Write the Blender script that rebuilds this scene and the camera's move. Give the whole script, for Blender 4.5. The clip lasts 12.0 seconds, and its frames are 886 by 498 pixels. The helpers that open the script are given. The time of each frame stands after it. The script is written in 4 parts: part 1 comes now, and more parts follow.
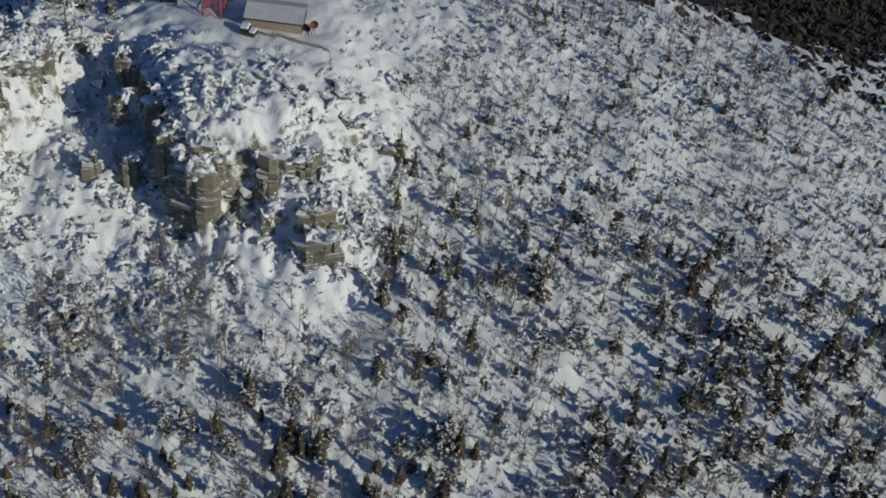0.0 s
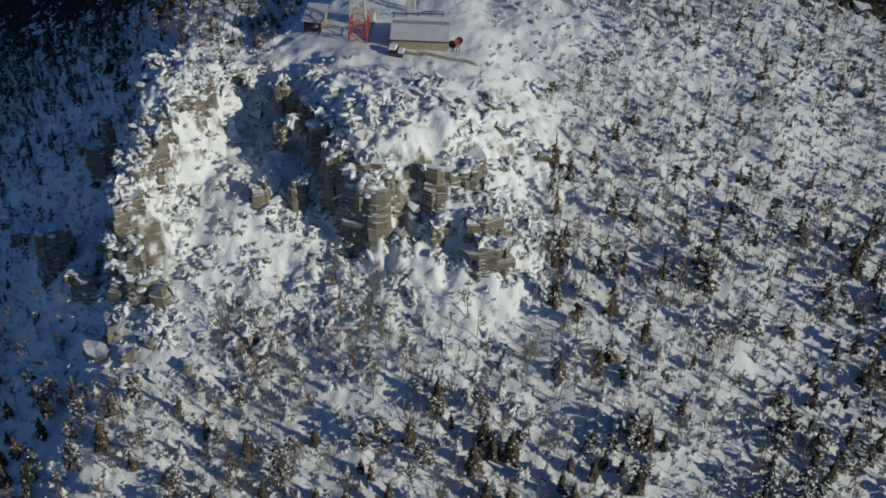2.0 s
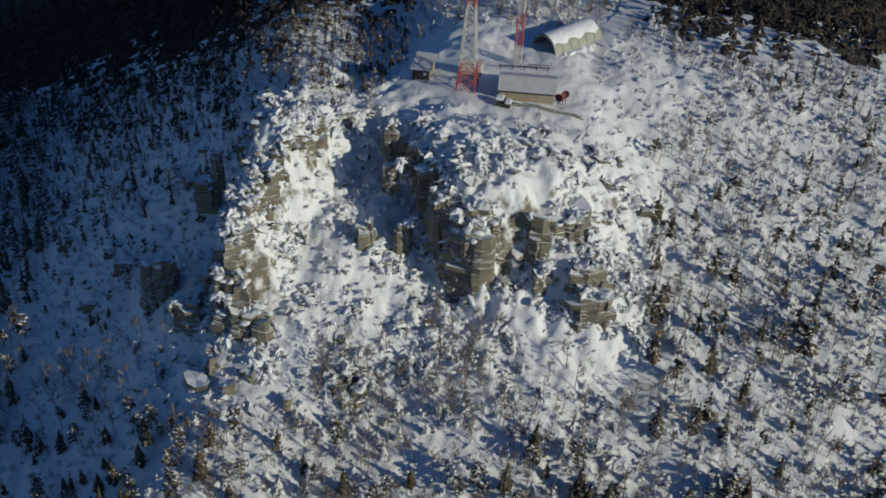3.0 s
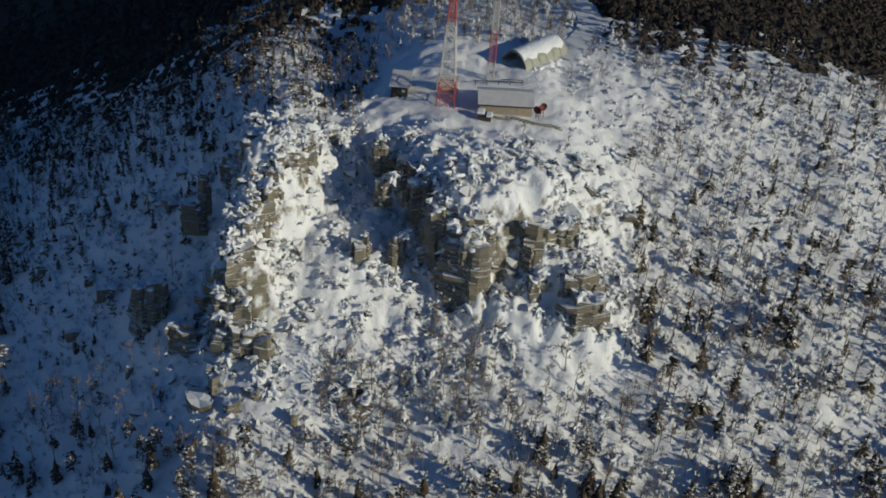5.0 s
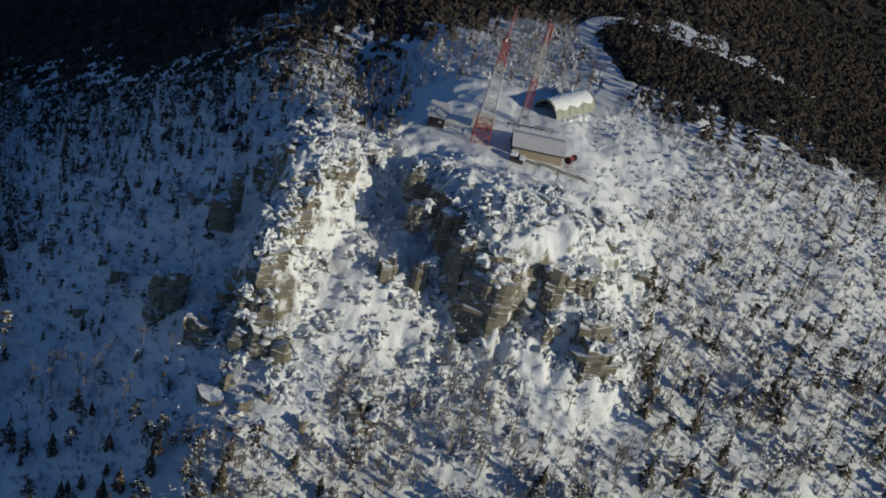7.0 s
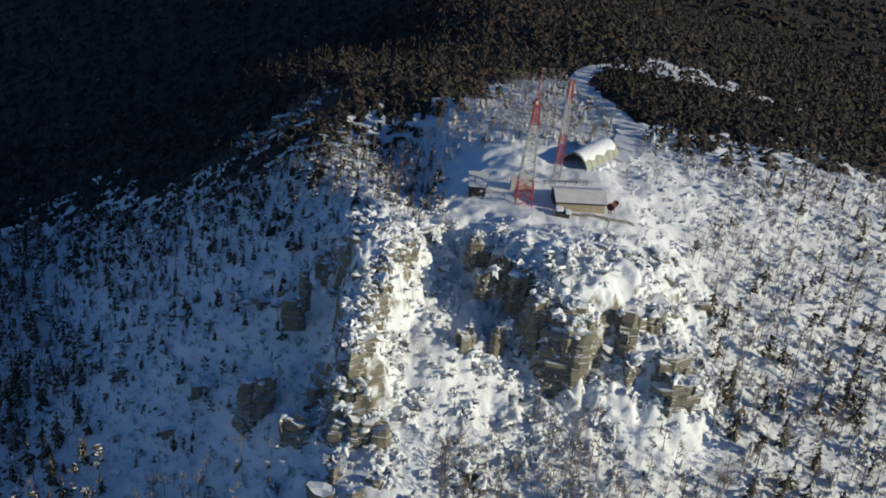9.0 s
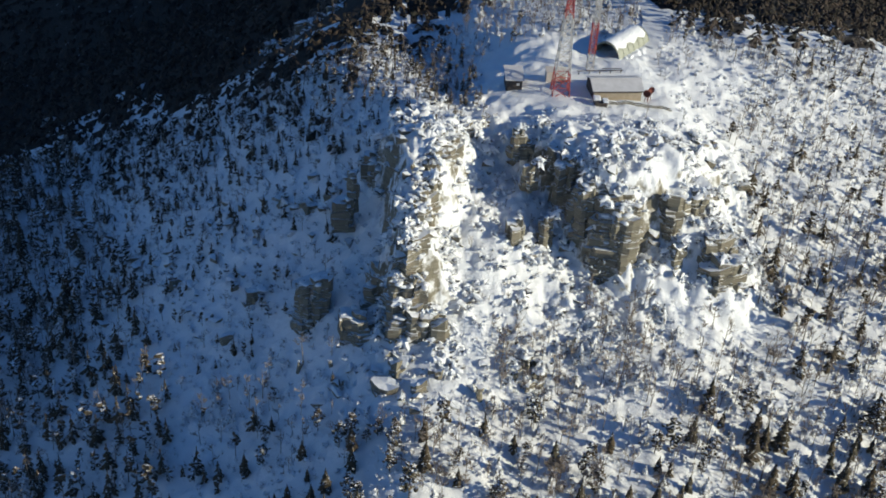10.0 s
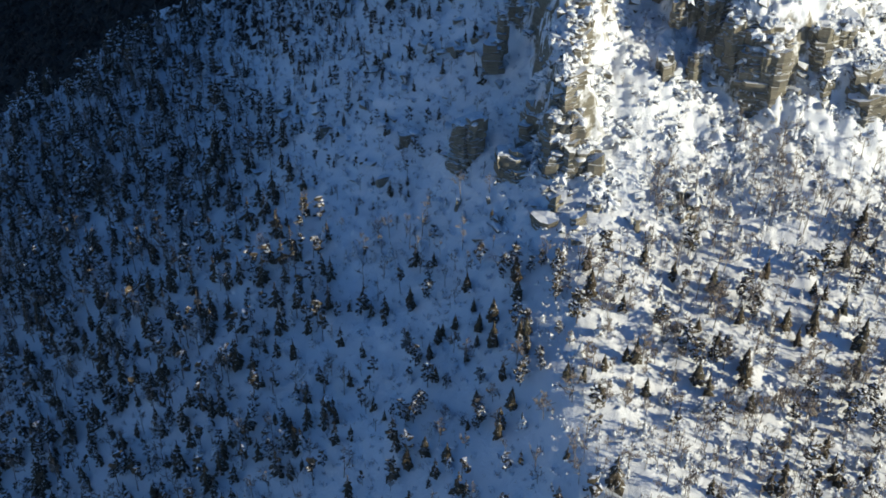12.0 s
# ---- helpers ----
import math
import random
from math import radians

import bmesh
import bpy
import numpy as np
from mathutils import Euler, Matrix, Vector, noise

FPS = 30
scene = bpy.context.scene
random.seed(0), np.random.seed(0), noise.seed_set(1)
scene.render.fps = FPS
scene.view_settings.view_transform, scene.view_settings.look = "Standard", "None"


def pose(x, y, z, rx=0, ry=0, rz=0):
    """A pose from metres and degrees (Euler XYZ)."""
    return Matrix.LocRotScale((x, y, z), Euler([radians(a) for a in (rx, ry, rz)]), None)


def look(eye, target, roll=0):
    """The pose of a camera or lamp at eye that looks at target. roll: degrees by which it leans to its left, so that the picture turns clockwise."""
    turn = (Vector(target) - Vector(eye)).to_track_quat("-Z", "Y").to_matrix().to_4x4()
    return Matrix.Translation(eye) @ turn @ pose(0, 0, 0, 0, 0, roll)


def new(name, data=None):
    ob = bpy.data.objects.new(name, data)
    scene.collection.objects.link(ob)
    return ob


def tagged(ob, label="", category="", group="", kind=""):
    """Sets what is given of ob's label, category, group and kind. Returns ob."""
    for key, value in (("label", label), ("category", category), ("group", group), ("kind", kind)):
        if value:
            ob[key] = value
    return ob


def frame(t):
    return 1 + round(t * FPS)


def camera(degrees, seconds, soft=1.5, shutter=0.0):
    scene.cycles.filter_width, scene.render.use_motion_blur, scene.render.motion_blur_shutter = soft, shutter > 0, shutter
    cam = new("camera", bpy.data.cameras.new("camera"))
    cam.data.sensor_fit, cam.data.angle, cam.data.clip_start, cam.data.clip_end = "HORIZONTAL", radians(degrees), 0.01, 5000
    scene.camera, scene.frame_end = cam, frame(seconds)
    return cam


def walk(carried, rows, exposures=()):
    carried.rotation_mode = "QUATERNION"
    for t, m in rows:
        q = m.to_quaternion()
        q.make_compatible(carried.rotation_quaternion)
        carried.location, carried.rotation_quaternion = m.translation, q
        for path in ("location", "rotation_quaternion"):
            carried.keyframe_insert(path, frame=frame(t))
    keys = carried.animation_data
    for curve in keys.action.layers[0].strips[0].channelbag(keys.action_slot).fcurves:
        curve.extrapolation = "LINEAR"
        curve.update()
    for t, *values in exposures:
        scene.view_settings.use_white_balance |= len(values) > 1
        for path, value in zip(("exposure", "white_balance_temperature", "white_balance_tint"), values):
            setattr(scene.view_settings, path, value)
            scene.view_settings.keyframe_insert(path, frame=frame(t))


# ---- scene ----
cam = camera(39.1, 12.0, soft=1.8)
# seconds, eye x y z, yaw, pitch, roll in degrees
PATH = [
    (0.0, 75.47, -213.52, 144.01, 4.99, -41.74, 7.39),
    (0.5, 68.46, -216.65, 142.59, 5.72, -39.86, 9.29),
    (1.0, 61.92, -219.73, 141.23, 5.14, -39.56, 8.25),
    (1.5, 55.76, -222.75, 139.95, 6.35, -39.70, 4.24),
    (2.0, 49.88, -225.70, 138.76, 7.14, -39.81, 1.56),
    (2.5, 44.20, -228.54, 137.68, 9.22, -39.63, 0.25),
    (3.0, 38.65, -231.29, 136.72, 9.80, -36.93, 2.76),
    (4.8, 18.79, -240.22, 134.30, 4.89, -35.26, 2.53),
    (5.0, 16.54, -241.12, 134.13, 3.20, -35.00, 4.38),
    (5.5, 10.85, -243.31, 133.79, 0.97, -36.37, 7.52),
    (6.0, 5.04, -245.40, 133.55, 2.97, -36.45, 10.19),
    (6.5, -0.89, -247.42, 133.41, -0.01, -36.40, 15.89),
    (6.7, -3.29, -248.21, 133.38, -1.21, -34.79, 16.81),
    (8.3, -23.07, -254.40, 133.43, -3.70, -29.25, 5.81),
    (8.5, -25.58, -255.19, 133.46, -5.29, -28.11, 6.47),
    (9.0, -31.86, -257.20, 133.50, -3.15, -29.29, 6.75),
    (9.5, -38.09, -259.31, 133.50, -0.79, -29.64, 3.17),
    (10.0, -44.22, -261.57, 133.41, -4.05, -33.71, 4.10),
    (10.5, -50.16, -264.01, 133.21, -6.09, -33.38, 1.57),
    (11.0, -55.84, -266.70, 132.85, -8.67, -35.59, -1.03),
    (11.5, -61.17, -269.67, 132.29, -6.66, -38.56, 0.73),
    (12.0, -66.05, -273.00, 131.48, -1.03, -39.63, 0.96),
]
def aim(x, y, z, yaw, pitch, roll):
    return pose(x, y, z, 90 + pitch, 0, yaw) @ pose(0, 0, 0, 0, 0, roll)
walk(cam, [(t, aim(*row)) for t, *row in PATH],
     [(0.0, -0.80, 5300, 10), (3.0, -0.68, 5400, 10), (5.5, -0.68, 5580, 10), (6.7, -0.66, 5530, 10), (8.3, -0.54, 5580, 10), (9.0, -0.20, 5560, 10), (9.5, 0.02, 5560, 10), (10.5, 0.20, 5520, 10), (12.0, 0.29, 5560, 10)])

# ---- world and sun ----
SUN_AZ, SUN_EL = 20.0, 20.0   # degrees: the sun stands towards +x, turned a little to -y
world = bpy.data.worlds.new("winter_sky")
scene.world = world
world.use_nodes = True
wn = world.node_tree
sky = wn.nodes.new("ShaderNodeTexSky")
sky.sky_type = "NISHITA"
sky.sun_disc = False
sky.sun_elevation = radians(SUN_EL)
sky.sun_rotation = radians(90 + SUN_AZ)
sky.air_density, sky.dust_density, sky.ozone_density = 1.0, 0.0, 6.0
wn.nodes["Background"].inputs[1].default_value = 0.077
wn.links.new(sky.outputs[0], wn.nodes["Background"].inputs[0])

sun = new("sun", bpy.data.lights.new("sun", "SUN"))
sun.data.energy, sun.data.angle, sun.data.color = 5.0, radians(0.5), (1.0, 0.845, 0.535)
s_az, s_el = radians(SUN_AZ), radians(SUN_EL)
sun_at = Vector((math.cos(s_az) * math.cos(s_el), -math.sin(s_az) * math.cos(s_el), math.sin(s_el)))
sun.matrix_world = look(sun_at * 400, (0, 0, 0))


# ---- materials ----
def material(name, rough=0.8, metal=0.0):
    m = bpy.data.materials.new(name)
    m.use_nodes = True
    b = m.node_tree.nodes["Principled BSDF"]
    b.inputs["Roughness"].default_value, b.inputs["Metallic"].default_value = rough, metal
    return m, m.node_tree, b


def noise_at(nt, scale, detail=4.0, rough=0.6, coords=None, stretch=None, bent=0.0):
    t = nt.nodes.new("ShaderNodeTexNoise")
    t.inputs["Scale"].default_value, t.inputs["Detail"].default_value, t.inputs["Roughness"].default_value = scale, detail, rough
    if coords is None:
        coords = nt.nodes.new("ShaderNodeNewGeometry").outputs["Position"]
    if stretch:
        mp = nt.nodes.new("ShaderNodeMapping")
        mp.inputs["Scale"].default_value = stretch
        mp.inputs["Rotation"].default_value = (bent, bent * 0.7, 0)
        t.inputs["Distortion"].default_value = 4 * bent
        nt.links.new(coords, mp.inputs["Vector"])
        coords = mp.outputs[0]
    nt.links.new(coords, t.inputs["Vector"])
    return t.outputs["Fac"]


def ramp(nt, fac, *stops):
    r = nt.nodes.new("ShaderNodeValToRGB")
    while len(r.color_ramp.elements) < len(stops):
        r.color_ramp.elements.new(0.5)
    for e, (p, c) in zip(r.color_ramp.elements, stops):
        e.position, e.color = p, (*c, 1) if len(c) == 3 else c
    nt.links.new(fac, r.inputs[0])
    return r.outputs[0]


def math_node(nt, op, a, b=None, clamp=False):
    n = nt.nodes.new("ShaderNodeMath")
    n.operation, n.use_clamp = op, clamp
    for i, v in ((0, a), (1, b)):
        if v is None:
            continue
        if isinstance(v, (int, float)):
            n.inputs[i].default_value = v
        else:
            nt.links.new(v, n.inputs[i])
    return n.outputs[0]


def mix(nt, fac, a, b):
    n = nt.nodes.new("ShaderNodeMix")
    n.data_type = "RGBA"
    for i, v in ((0, fac), (6, a), (7, b)):
        if isinstance(v, (int, float)):
            n.inputs[i].default_value = v
        elif isinstance(v, tuple):
            n.inputs[i].default_value = (*v, 1)
        else:
            nt.links.new(v, n.inputs[i])
    return n.outputs[2]


def bump(nt, b, height, strength, distance):
    n = nt.nodes.new("ShaderNodeBump")
    n.inputs["Strength"].default_value, n.inputs["Distance"].default_value = strength, distance
    nt.links.new(height, n.inputs["Height"])
    nt.links.new(n.outputs[0], b.inputs["Normal"])


def upness(nt):
    g = nt.nodes.new("ShaderNodeNewGeometry")
    s = nt.nodes.new("ShaderNodeSeparateXYZ")
    nt.links.new(g.outputs["Normal"], s.inputs[0])
    return s.outputs["Z"]


SNOW = (0.82, 0.83, 0.85)


def snow_colour(nt):
    return ramp(nt, noise_at(nt, 0.35, 5), (0.3, (0.74, 0.76, 0.79)), (0.7, SNOW))


def rock_colour(nt):
    bands = noise_at(nt, 1.0, 6, 0.75, stretch=(0.16, 0.16, 2.6), bent=0.13)
    spots = noise_at(nt, 0.5, 6, 0.7)
    base = ramp(nt, bands, (0.32, (0.045, 0.040, 0.032)), (0.42, (0.15, 0.136, 0.10)), (0.58, (0.22, 0.20, 0.148)), (0.72, (0.31, 0.285, 0.22)))
    rust = ramp(nt, spots, (0.52, (0, 0, 0)), (0.68, (1, 1, 1)))
    return mix(nt, math_node(nt, "MULTIPLY", rust, 0.38), base, (0.17, 0.095, 0.05))


def make_snowy(name, rock, low, high, wobble, grain=0.6):
    """Snow where a surface faces up, bare below: low and high are the upward share between which it changes."""
    m, nt, b = material(name, 0.75)
    fac = math_node(nt, "ADD", upness(nt), math_node(nt, "MULTIPLY", math_node(nt, "SUBTRACT", noise_at(nt, grain, 5, 0.65), 0.5), wobble))
    mr = nt.nodes.new("ShaderNodeMapRange")
    mr.inputs[1].default_value, mr.inputs[2].default_value = low, high
    nt.links.new(fac, mr.inputs[0])
    nt.links.new(mix(nt, mr.outputs[0], rock(nt), snow_colour(nt)), b.inputs["Base Color"])
    bump(nt, b, noise_at(nt, 1.4, 8, 0.7), 0.6, 0.5)
    return m


# needle litter, painted near black so the colour carries the shade between trees
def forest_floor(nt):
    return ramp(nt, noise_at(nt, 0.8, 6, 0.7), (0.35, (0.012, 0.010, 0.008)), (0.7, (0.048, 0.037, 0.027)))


M_GROUND = make_snowy("snow_over_rocky_ground", rock_colour, 0.20, 0.36, 0.7, 0.5)
M_FLOOR, nt_, b_ = material("shade_dark_litter_with_old_snow", 0.95)
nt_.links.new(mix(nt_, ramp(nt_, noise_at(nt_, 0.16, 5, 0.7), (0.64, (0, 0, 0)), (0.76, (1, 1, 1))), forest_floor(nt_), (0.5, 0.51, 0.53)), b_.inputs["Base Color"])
M_ROCK = make_snowy("layered_rock_with_snow", rock_colour, 0.46, 0.58, 0.85, 2.0)


def plain(name, colour, dark, scale, rough=0.8, metal=0.0, strength=0.3):
    m, nt, b = material(name, rough, metal)
    f = noise_at(nt, scale, 6, 0.65)
    nt.links.new(ramp(nt, f, (0.3, dark), (0.7, colour)), b.inputs["Base Color"])
    bump(nt, b, f, strength, 0.05)
    return m


M_BARK = plain("bark", (0.12, 0.085, 0.06), (0.05, 0.036, 0.027), 3.0)
M_TWIG = plain("bare_twigs", (0.30, 0.255, 0.21), (0.15, 0.12, 0.10), 1.0)


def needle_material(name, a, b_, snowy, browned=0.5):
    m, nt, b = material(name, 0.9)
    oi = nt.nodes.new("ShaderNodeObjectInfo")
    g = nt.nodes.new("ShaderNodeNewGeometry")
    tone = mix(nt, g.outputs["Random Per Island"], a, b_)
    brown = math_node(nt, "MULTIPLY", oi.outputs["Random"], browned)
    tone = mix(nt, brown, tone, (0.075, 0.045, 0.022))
    if snowy > -0.1:
        f = math_node(nt, "ADD", math_node(nt, "MULTIPLY", upness(nt), 0.55), math_node(nt, "MULTIPLY", noise_at(nt, 1.7, 3), 1.0))
        on = ramp(nt, f, (1.0 - snowy - 0.04, (0, 0, 0)), (1.0 - snowy + 0.04, (1, 1, 1)))
        tone = mix(nt, on, tone, (0.78, 0.79, 0.82))
    nt.links.new(tone, b.inputs["Base Color"])
    return m


M_NEEDLE = needle_material("dark_needles", (0.040, 0.039, 0.025), (0.10, 0.080, 0.050), -0.035)
M_NEEDLE_SNOW = needle_material("snow_laden_needles", (0.045, 0.050, 0.030), (0.11, 0.10, 0.06), 0.20)
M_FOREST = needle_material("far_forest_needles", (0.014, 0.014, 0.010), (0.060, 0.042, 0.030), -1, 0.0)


# ---- the lie of the land ----
def lattice(ix, iy, seed):
    h = (ix.astype(np.int64) * 374761393 + iy.astype(np.int64) * 668265263 + seed * 1442695041) & 0x7FFFFFFF
    h = ((h ^ (h >> 13)) * 1274126177) & 0x7FFFFFFF
    return ((h ^ (h >> 16)) & 0xFFFF) / 65535.0


def vnoise(x, y, seed=0):
    ix, iy = np.floor(x), np.floor(y)
    fx, fy = x - ix, y - iy
    fx, fy = fx * fx * (3 - 2 * fx), fy * fy * (3 - 2 * fy)
    a = lattice(ix, iy, seed) * (1 - fx) + lattice(ix + 1, iy, seed) * fx
    b = lattice(ix, iy + 1, seed) * (1 - fx) + lattice(ix + 1, iy + 1, seed) * fx
    return (a * (1 - fy) + b * fy) * 2 - 1


def fbm(x, y, octaves=4, seed=0):
    total, amp = 0.0 * x, 1.0
    for k in range(octaves):
        total = total + amp * vnoise(x * 2**k, y * 2**k, seed + k)
        amp *= 0.5
    return total


def smin(a, b, k):
    return -k * np.logaddexp(-a / k, -b / k)


def hump(x, y, cx, cy, r, height, ry=None):
    return height * np.exp(-((x - cx) ** 2 / (2 * r * r) + (y - cy) ** 2 / (2 * (ry or r) ** 2)))


def inside(x, y, outline):
    """Signed distance to a closed outline, positive inside."""
    d = np.full_like(x, 1e9)
    odd = np.zeros(x.shape, bool)
    for (ax, ay), (bx, by) in zip(outline, outline[1:] + outline[:1]):
        ex, ey = bx - ax, by - ay
        t = np.clip(((x - ax) * ex + (y - ay) * ey) / (ex * ex + ey * ey), 0, 1)
        d = np.minimum(d, (x - ax - t * ex) ** 2 + (y - ay - t * ey) ** 2)
        if ay != by:
            odd ^= ((ay > y) != (by > y)) & (x < ex * (y - ay) / ey + ax)
    d = np.sqrt(d)
    return np.where(odd, d, -d)


# the rock platform with its fin, the bowl cut into it, and the right buttress
PLATFORM = [(-20, 36), (-31, 10), (-41, -12), (-39, -26), (-40, -38), (-40, -44), (-36, -46), (-29, -43), (-30, -38), (-30, -30),
            (-25, -21), (-22, -13), (-18.5, -5), (-15, -5.5), (-8, -11), (-4, -16), (0, -24), (4, -29), (5, -33), (12, -34), (15, -31), (20, -28),
            (28, -27), (33, -18), (46, -6), (40, 8), (52, 30), (30, 60), (-10, 70)]
BUTTRESS = [(22, -24), (21, -36), (25, -38), (28, -34), (29, -38.5), (37, -37), (41, -30), (42, -22), (34, -16)]


def slopes(x, y):
    front = -17 - 0.15 * (x - 60) + 0.45 * (y - 2)
    front = np.where(y < -100, front + 0.2 * (-100 - y), front)
    left = -2 + 0.80 * (x + 38) + 0.15 * (y - 10)
    left = left + 0.42 * np.logaddexp(0, (-122 - x) / 10) * 10
    left = left - (0.16 + 0.12 / (1 + np.exp(-(x + 108) / 8))) * np.logaddexp(0, (y - 66) / 14) * 14
    back = -1.0 - 0.20 * np.logaddexp(0, (y - 55) / 12) * 12
    back = np.where(y > 480, back + 0.17 * (y - 480), back)
    back = back - 0.62 * np.logaddexp(0, (6 - x) / 8) * 8 * np.clip((y - 115) / 120, 0, 1)
    back = back - 0.22 * np.logaddexp(0, (x - 78) / 10) * 10
    left = np.maximum(left, -26 - 0.20 * np.logaddexp(0, (y - 55) / 12) * 12 - 0.62 * np.logaddexp(0, (6 - x) / 8) * 8)
    nose = -3.8 + 0.45 * y + 0.60 * (x + 35)
    nose = np.where(y < -120, nose + 0.2 * (-120 - y), nose)
    front = np.maximum(front, -260 + 0 * x)
    z = smin(smin(smin(front, left, 2.5), nose, 2.0), back, 3.0)
    z = z - hump(x, y, -66, -45, 24, 6.0) + hump(x, y, -54, -41, 6, 3.0) - hump(x, y, -68, 100, 16, 6.0) - hump(x, y, -12, -60, 16, 5.0) - hump(x, y, 43, -41, 3.5, 2.2)
    return np.maximum(z, np.maximum(-420, -215 + 0.5 * np.minimum(x + 250, 240) + 0.15 * (np.minimum(y, 1600) - 500)))


def top_height(x, y):
    z = -1.4 + hump(x, y, -33, -17, 8, 2.8) + hump(x, y, -24, -17, 6, 2.0) + hump(x, y, -11.5, -12.5, 3, 1.6) + hump(x, y, 8, -15, 9, 2.2)
    z = z - 0.55 * np.logaddexp(0, (x - 26) / 3.5) * 3.5
    z = z - np.where(x < -24, 0.42 * np.maximum(0, -26 - y), 0.30 * np.maximum(0, -20 - y) + 0.85 * np.maximum(0, -28.0 - y))
    z = z - 0.12 * np.maximum(0, y - 45)
    return z


def height(x, y, fine=True):
    x, y = np.asarray(x, float), np.asarray(y, float)
    z = slopes(x, y)
    z = z + hump(x, y, -17, -32, 10, 5.0) + hump(x, y, -10, -22, 5, 3.0)
    wob = 1.6 * fbm(x / 7.0, y / 7.0, 3, 5) + 0.9 * vnoise(x / 1.7, y / 1.7, 9)
    deep = inside(x, y, PLATFORM) + wob
    cx = np.clip(deep / 5.2 + 0.55 + 0.10 * vnoise(x / 2.6, y / 2.6, 61), 0, 1)
    cx = (np.floor(cx * 6) + np.clip((cx * 6 % 1) * 2.6 - 0.9, 0, 1)) / 6
    gully = np.exp(-((x + 15.5) ** 2) / 18 - ((y + 9) ** 2) / 40)
    ledges = 1 / (1 + np.exp(-(x - 15 - 0.4 * (y + 30)) / 1.8))
    fin_side = 1 / (1 + np.exp(-(x + 34.5) / 1.2)) / (1 + np.exp((x + 11) / 1.5)) / (1 + np.exp(-(y + 45) / 1.0)) / (1 + np.exp((y + 4) / 1.5))
    share = np.maximum(np.maximum(gully, ledges), fin_side)
    soft = np.clip(deep / (9.0 + 7 * ledges + 4 * fin_side) + 0.5, 0, 1)
    stepped = (np.floor(soft * 4) + np.clip((soft * 4 % 1) * 2.2 - 0.6, 0, 1)) / 4
    soft = soft * (1 - 0.8 * ledges) + stepped * 0.8 * ledges
    a = cx * (1 - share) + soft * share
    a = a * a * (3 - 2 * a)
    z = z + a * np.maximum(0, top_height(x, y) - z)
    b = np.clip((inside(x, y, BUTTRESS) + 0.6 * wob) / 13.0 + 0.40, 0, 1)
    b = 0.5 * b + 0.5 * (np.floor(b * 4) + np.clip((b * 4 % 1) * 2.4 - 0.7, 0, 1)) / 4
    lid = -15.5 + 0.35 * (y + 28) - 0.1 * (x - 30)
    z = z + b * np.maximum(0, lid - z)
    z = z - hump(x, y, -24, 19, 5.5, 3.8, 10) * (1 + 0.5 * vnoise(x / 4, y / 4, 44)) - hump(x, y, -29, 42, 12, 9.0, 15) - hump(x, y, -37, 68, 13, 9.0, 13)
    if fine:
        near = np.exp(-(np.maximum(0, np.hypot(x, y + 20) - 110) / 60) ** 2)
        rough = 0.55 + 0.45 * np.exp(-(((x + 2) / 48) ** 2 + ((y + 28) / 30) ** 2) ** 2)
        crag = np.exp(-(((x + 6) / 36) ** 2 + ((y + 30) / 20) ** 2) ** 2)
        crag = crag * (1 - 0.75 * np.exp(-(((x + 16) / 13) ** 2 + ((y + 34) / 14) ** 2) ** 2))
        brink = np.exp(-((inside(x, y, PLATFORM) - 1.5) / 5.0) ** 2) / (1 + np.exp((y + 3) / 2.0))
        brink = brink * (1 - 0.8 * np.exp(-(((x + 20) / 9) ** 2 + ((y + 30) / 12) ** 2) ** 2))
        crag = np.maximum(crag, 1.5 * brink)
        flat = np.exp(-(((x - 6) / 20) ** 2 + ((y - 14) / 13) ** 2) ** 3)
        z = z + (1 - 0.72 * flat) * near * (rough * (1.0 * fbm(x / 5.5, y / 5.5, 4, 21) + 0.8 * np.maximum(0, vnoise(x / 2.3, y / 2.3, 33)) + 1.25 * crag * (np.abs(vnoise(x / 1.6, y / 1.6, 34)) + 1.1 * np.abs(vnoise(x / 3.3, y / 3.3, 35)) - 0.7)) + 0.9 * fbm(x / 19, y / 19, 2, 40))
        z = z + (1 - near) * (3.0 * fbm(x / 60, y / 60, 3, 50))
    return z


def ground_z(x, y):
    return float(height(np.array([x]), np.array([y]))[0])


def axis(lo, hi, step, reach):
    """Even steps from lo to hi, growing outwards as far as reach."""
    mid = list(np.arange(lo, hi + step / 2, step))
    s, a = step, mid[-1]
    up = []
    while a < reach:
        s *= 1.07
        a += s
        up.append(a)
    s, a, down = step, mid[0], []
    while a > -reach:
        s *= 1.07
        a -= s
        down.append(a)
    return np.array(down[::-1] + mid + up)


def mesh_object(name, verts, faces, mat, smooth=False):
    me = bpy.data.meshes.new(name)
    me.from_pydata(verts, [], faces)
    me.materials.append(mat)
    if smooth:
        me.shade_smooth()
    return new(name, me)


gx, gy = axis(-84, 80, 0.5, 4500), axis(-72, 32, 0.5, 4500)
XX, YY = np.meshgrid(gx, gy)
ZZ = height(XX, YY)
nx, ny = len(gx), len(gy)
idx = np.arange(nx * ny).reshape(ny, nx)
quads = np.stack([idx[:-1, :-1], idx[:-1, 1:], idx[1:, 1:], idx[1:, :-1]], -1).reshape(-1, 4)

def forest_line(x):
    """How far back the open ground reaches."""
    return np.interp(x, [-400, -260, -190, -167, -150, -123, -98, -78, -65, -47, -25, -8, 8, 24, 34, 44, 55, 75, 110, 170, 400], [0, 50, 68, 78, 90, 90, 71, 57, 52, 50, 64, 86, 118, 124, 66, 56, 52, 52, 49, 50, 40])


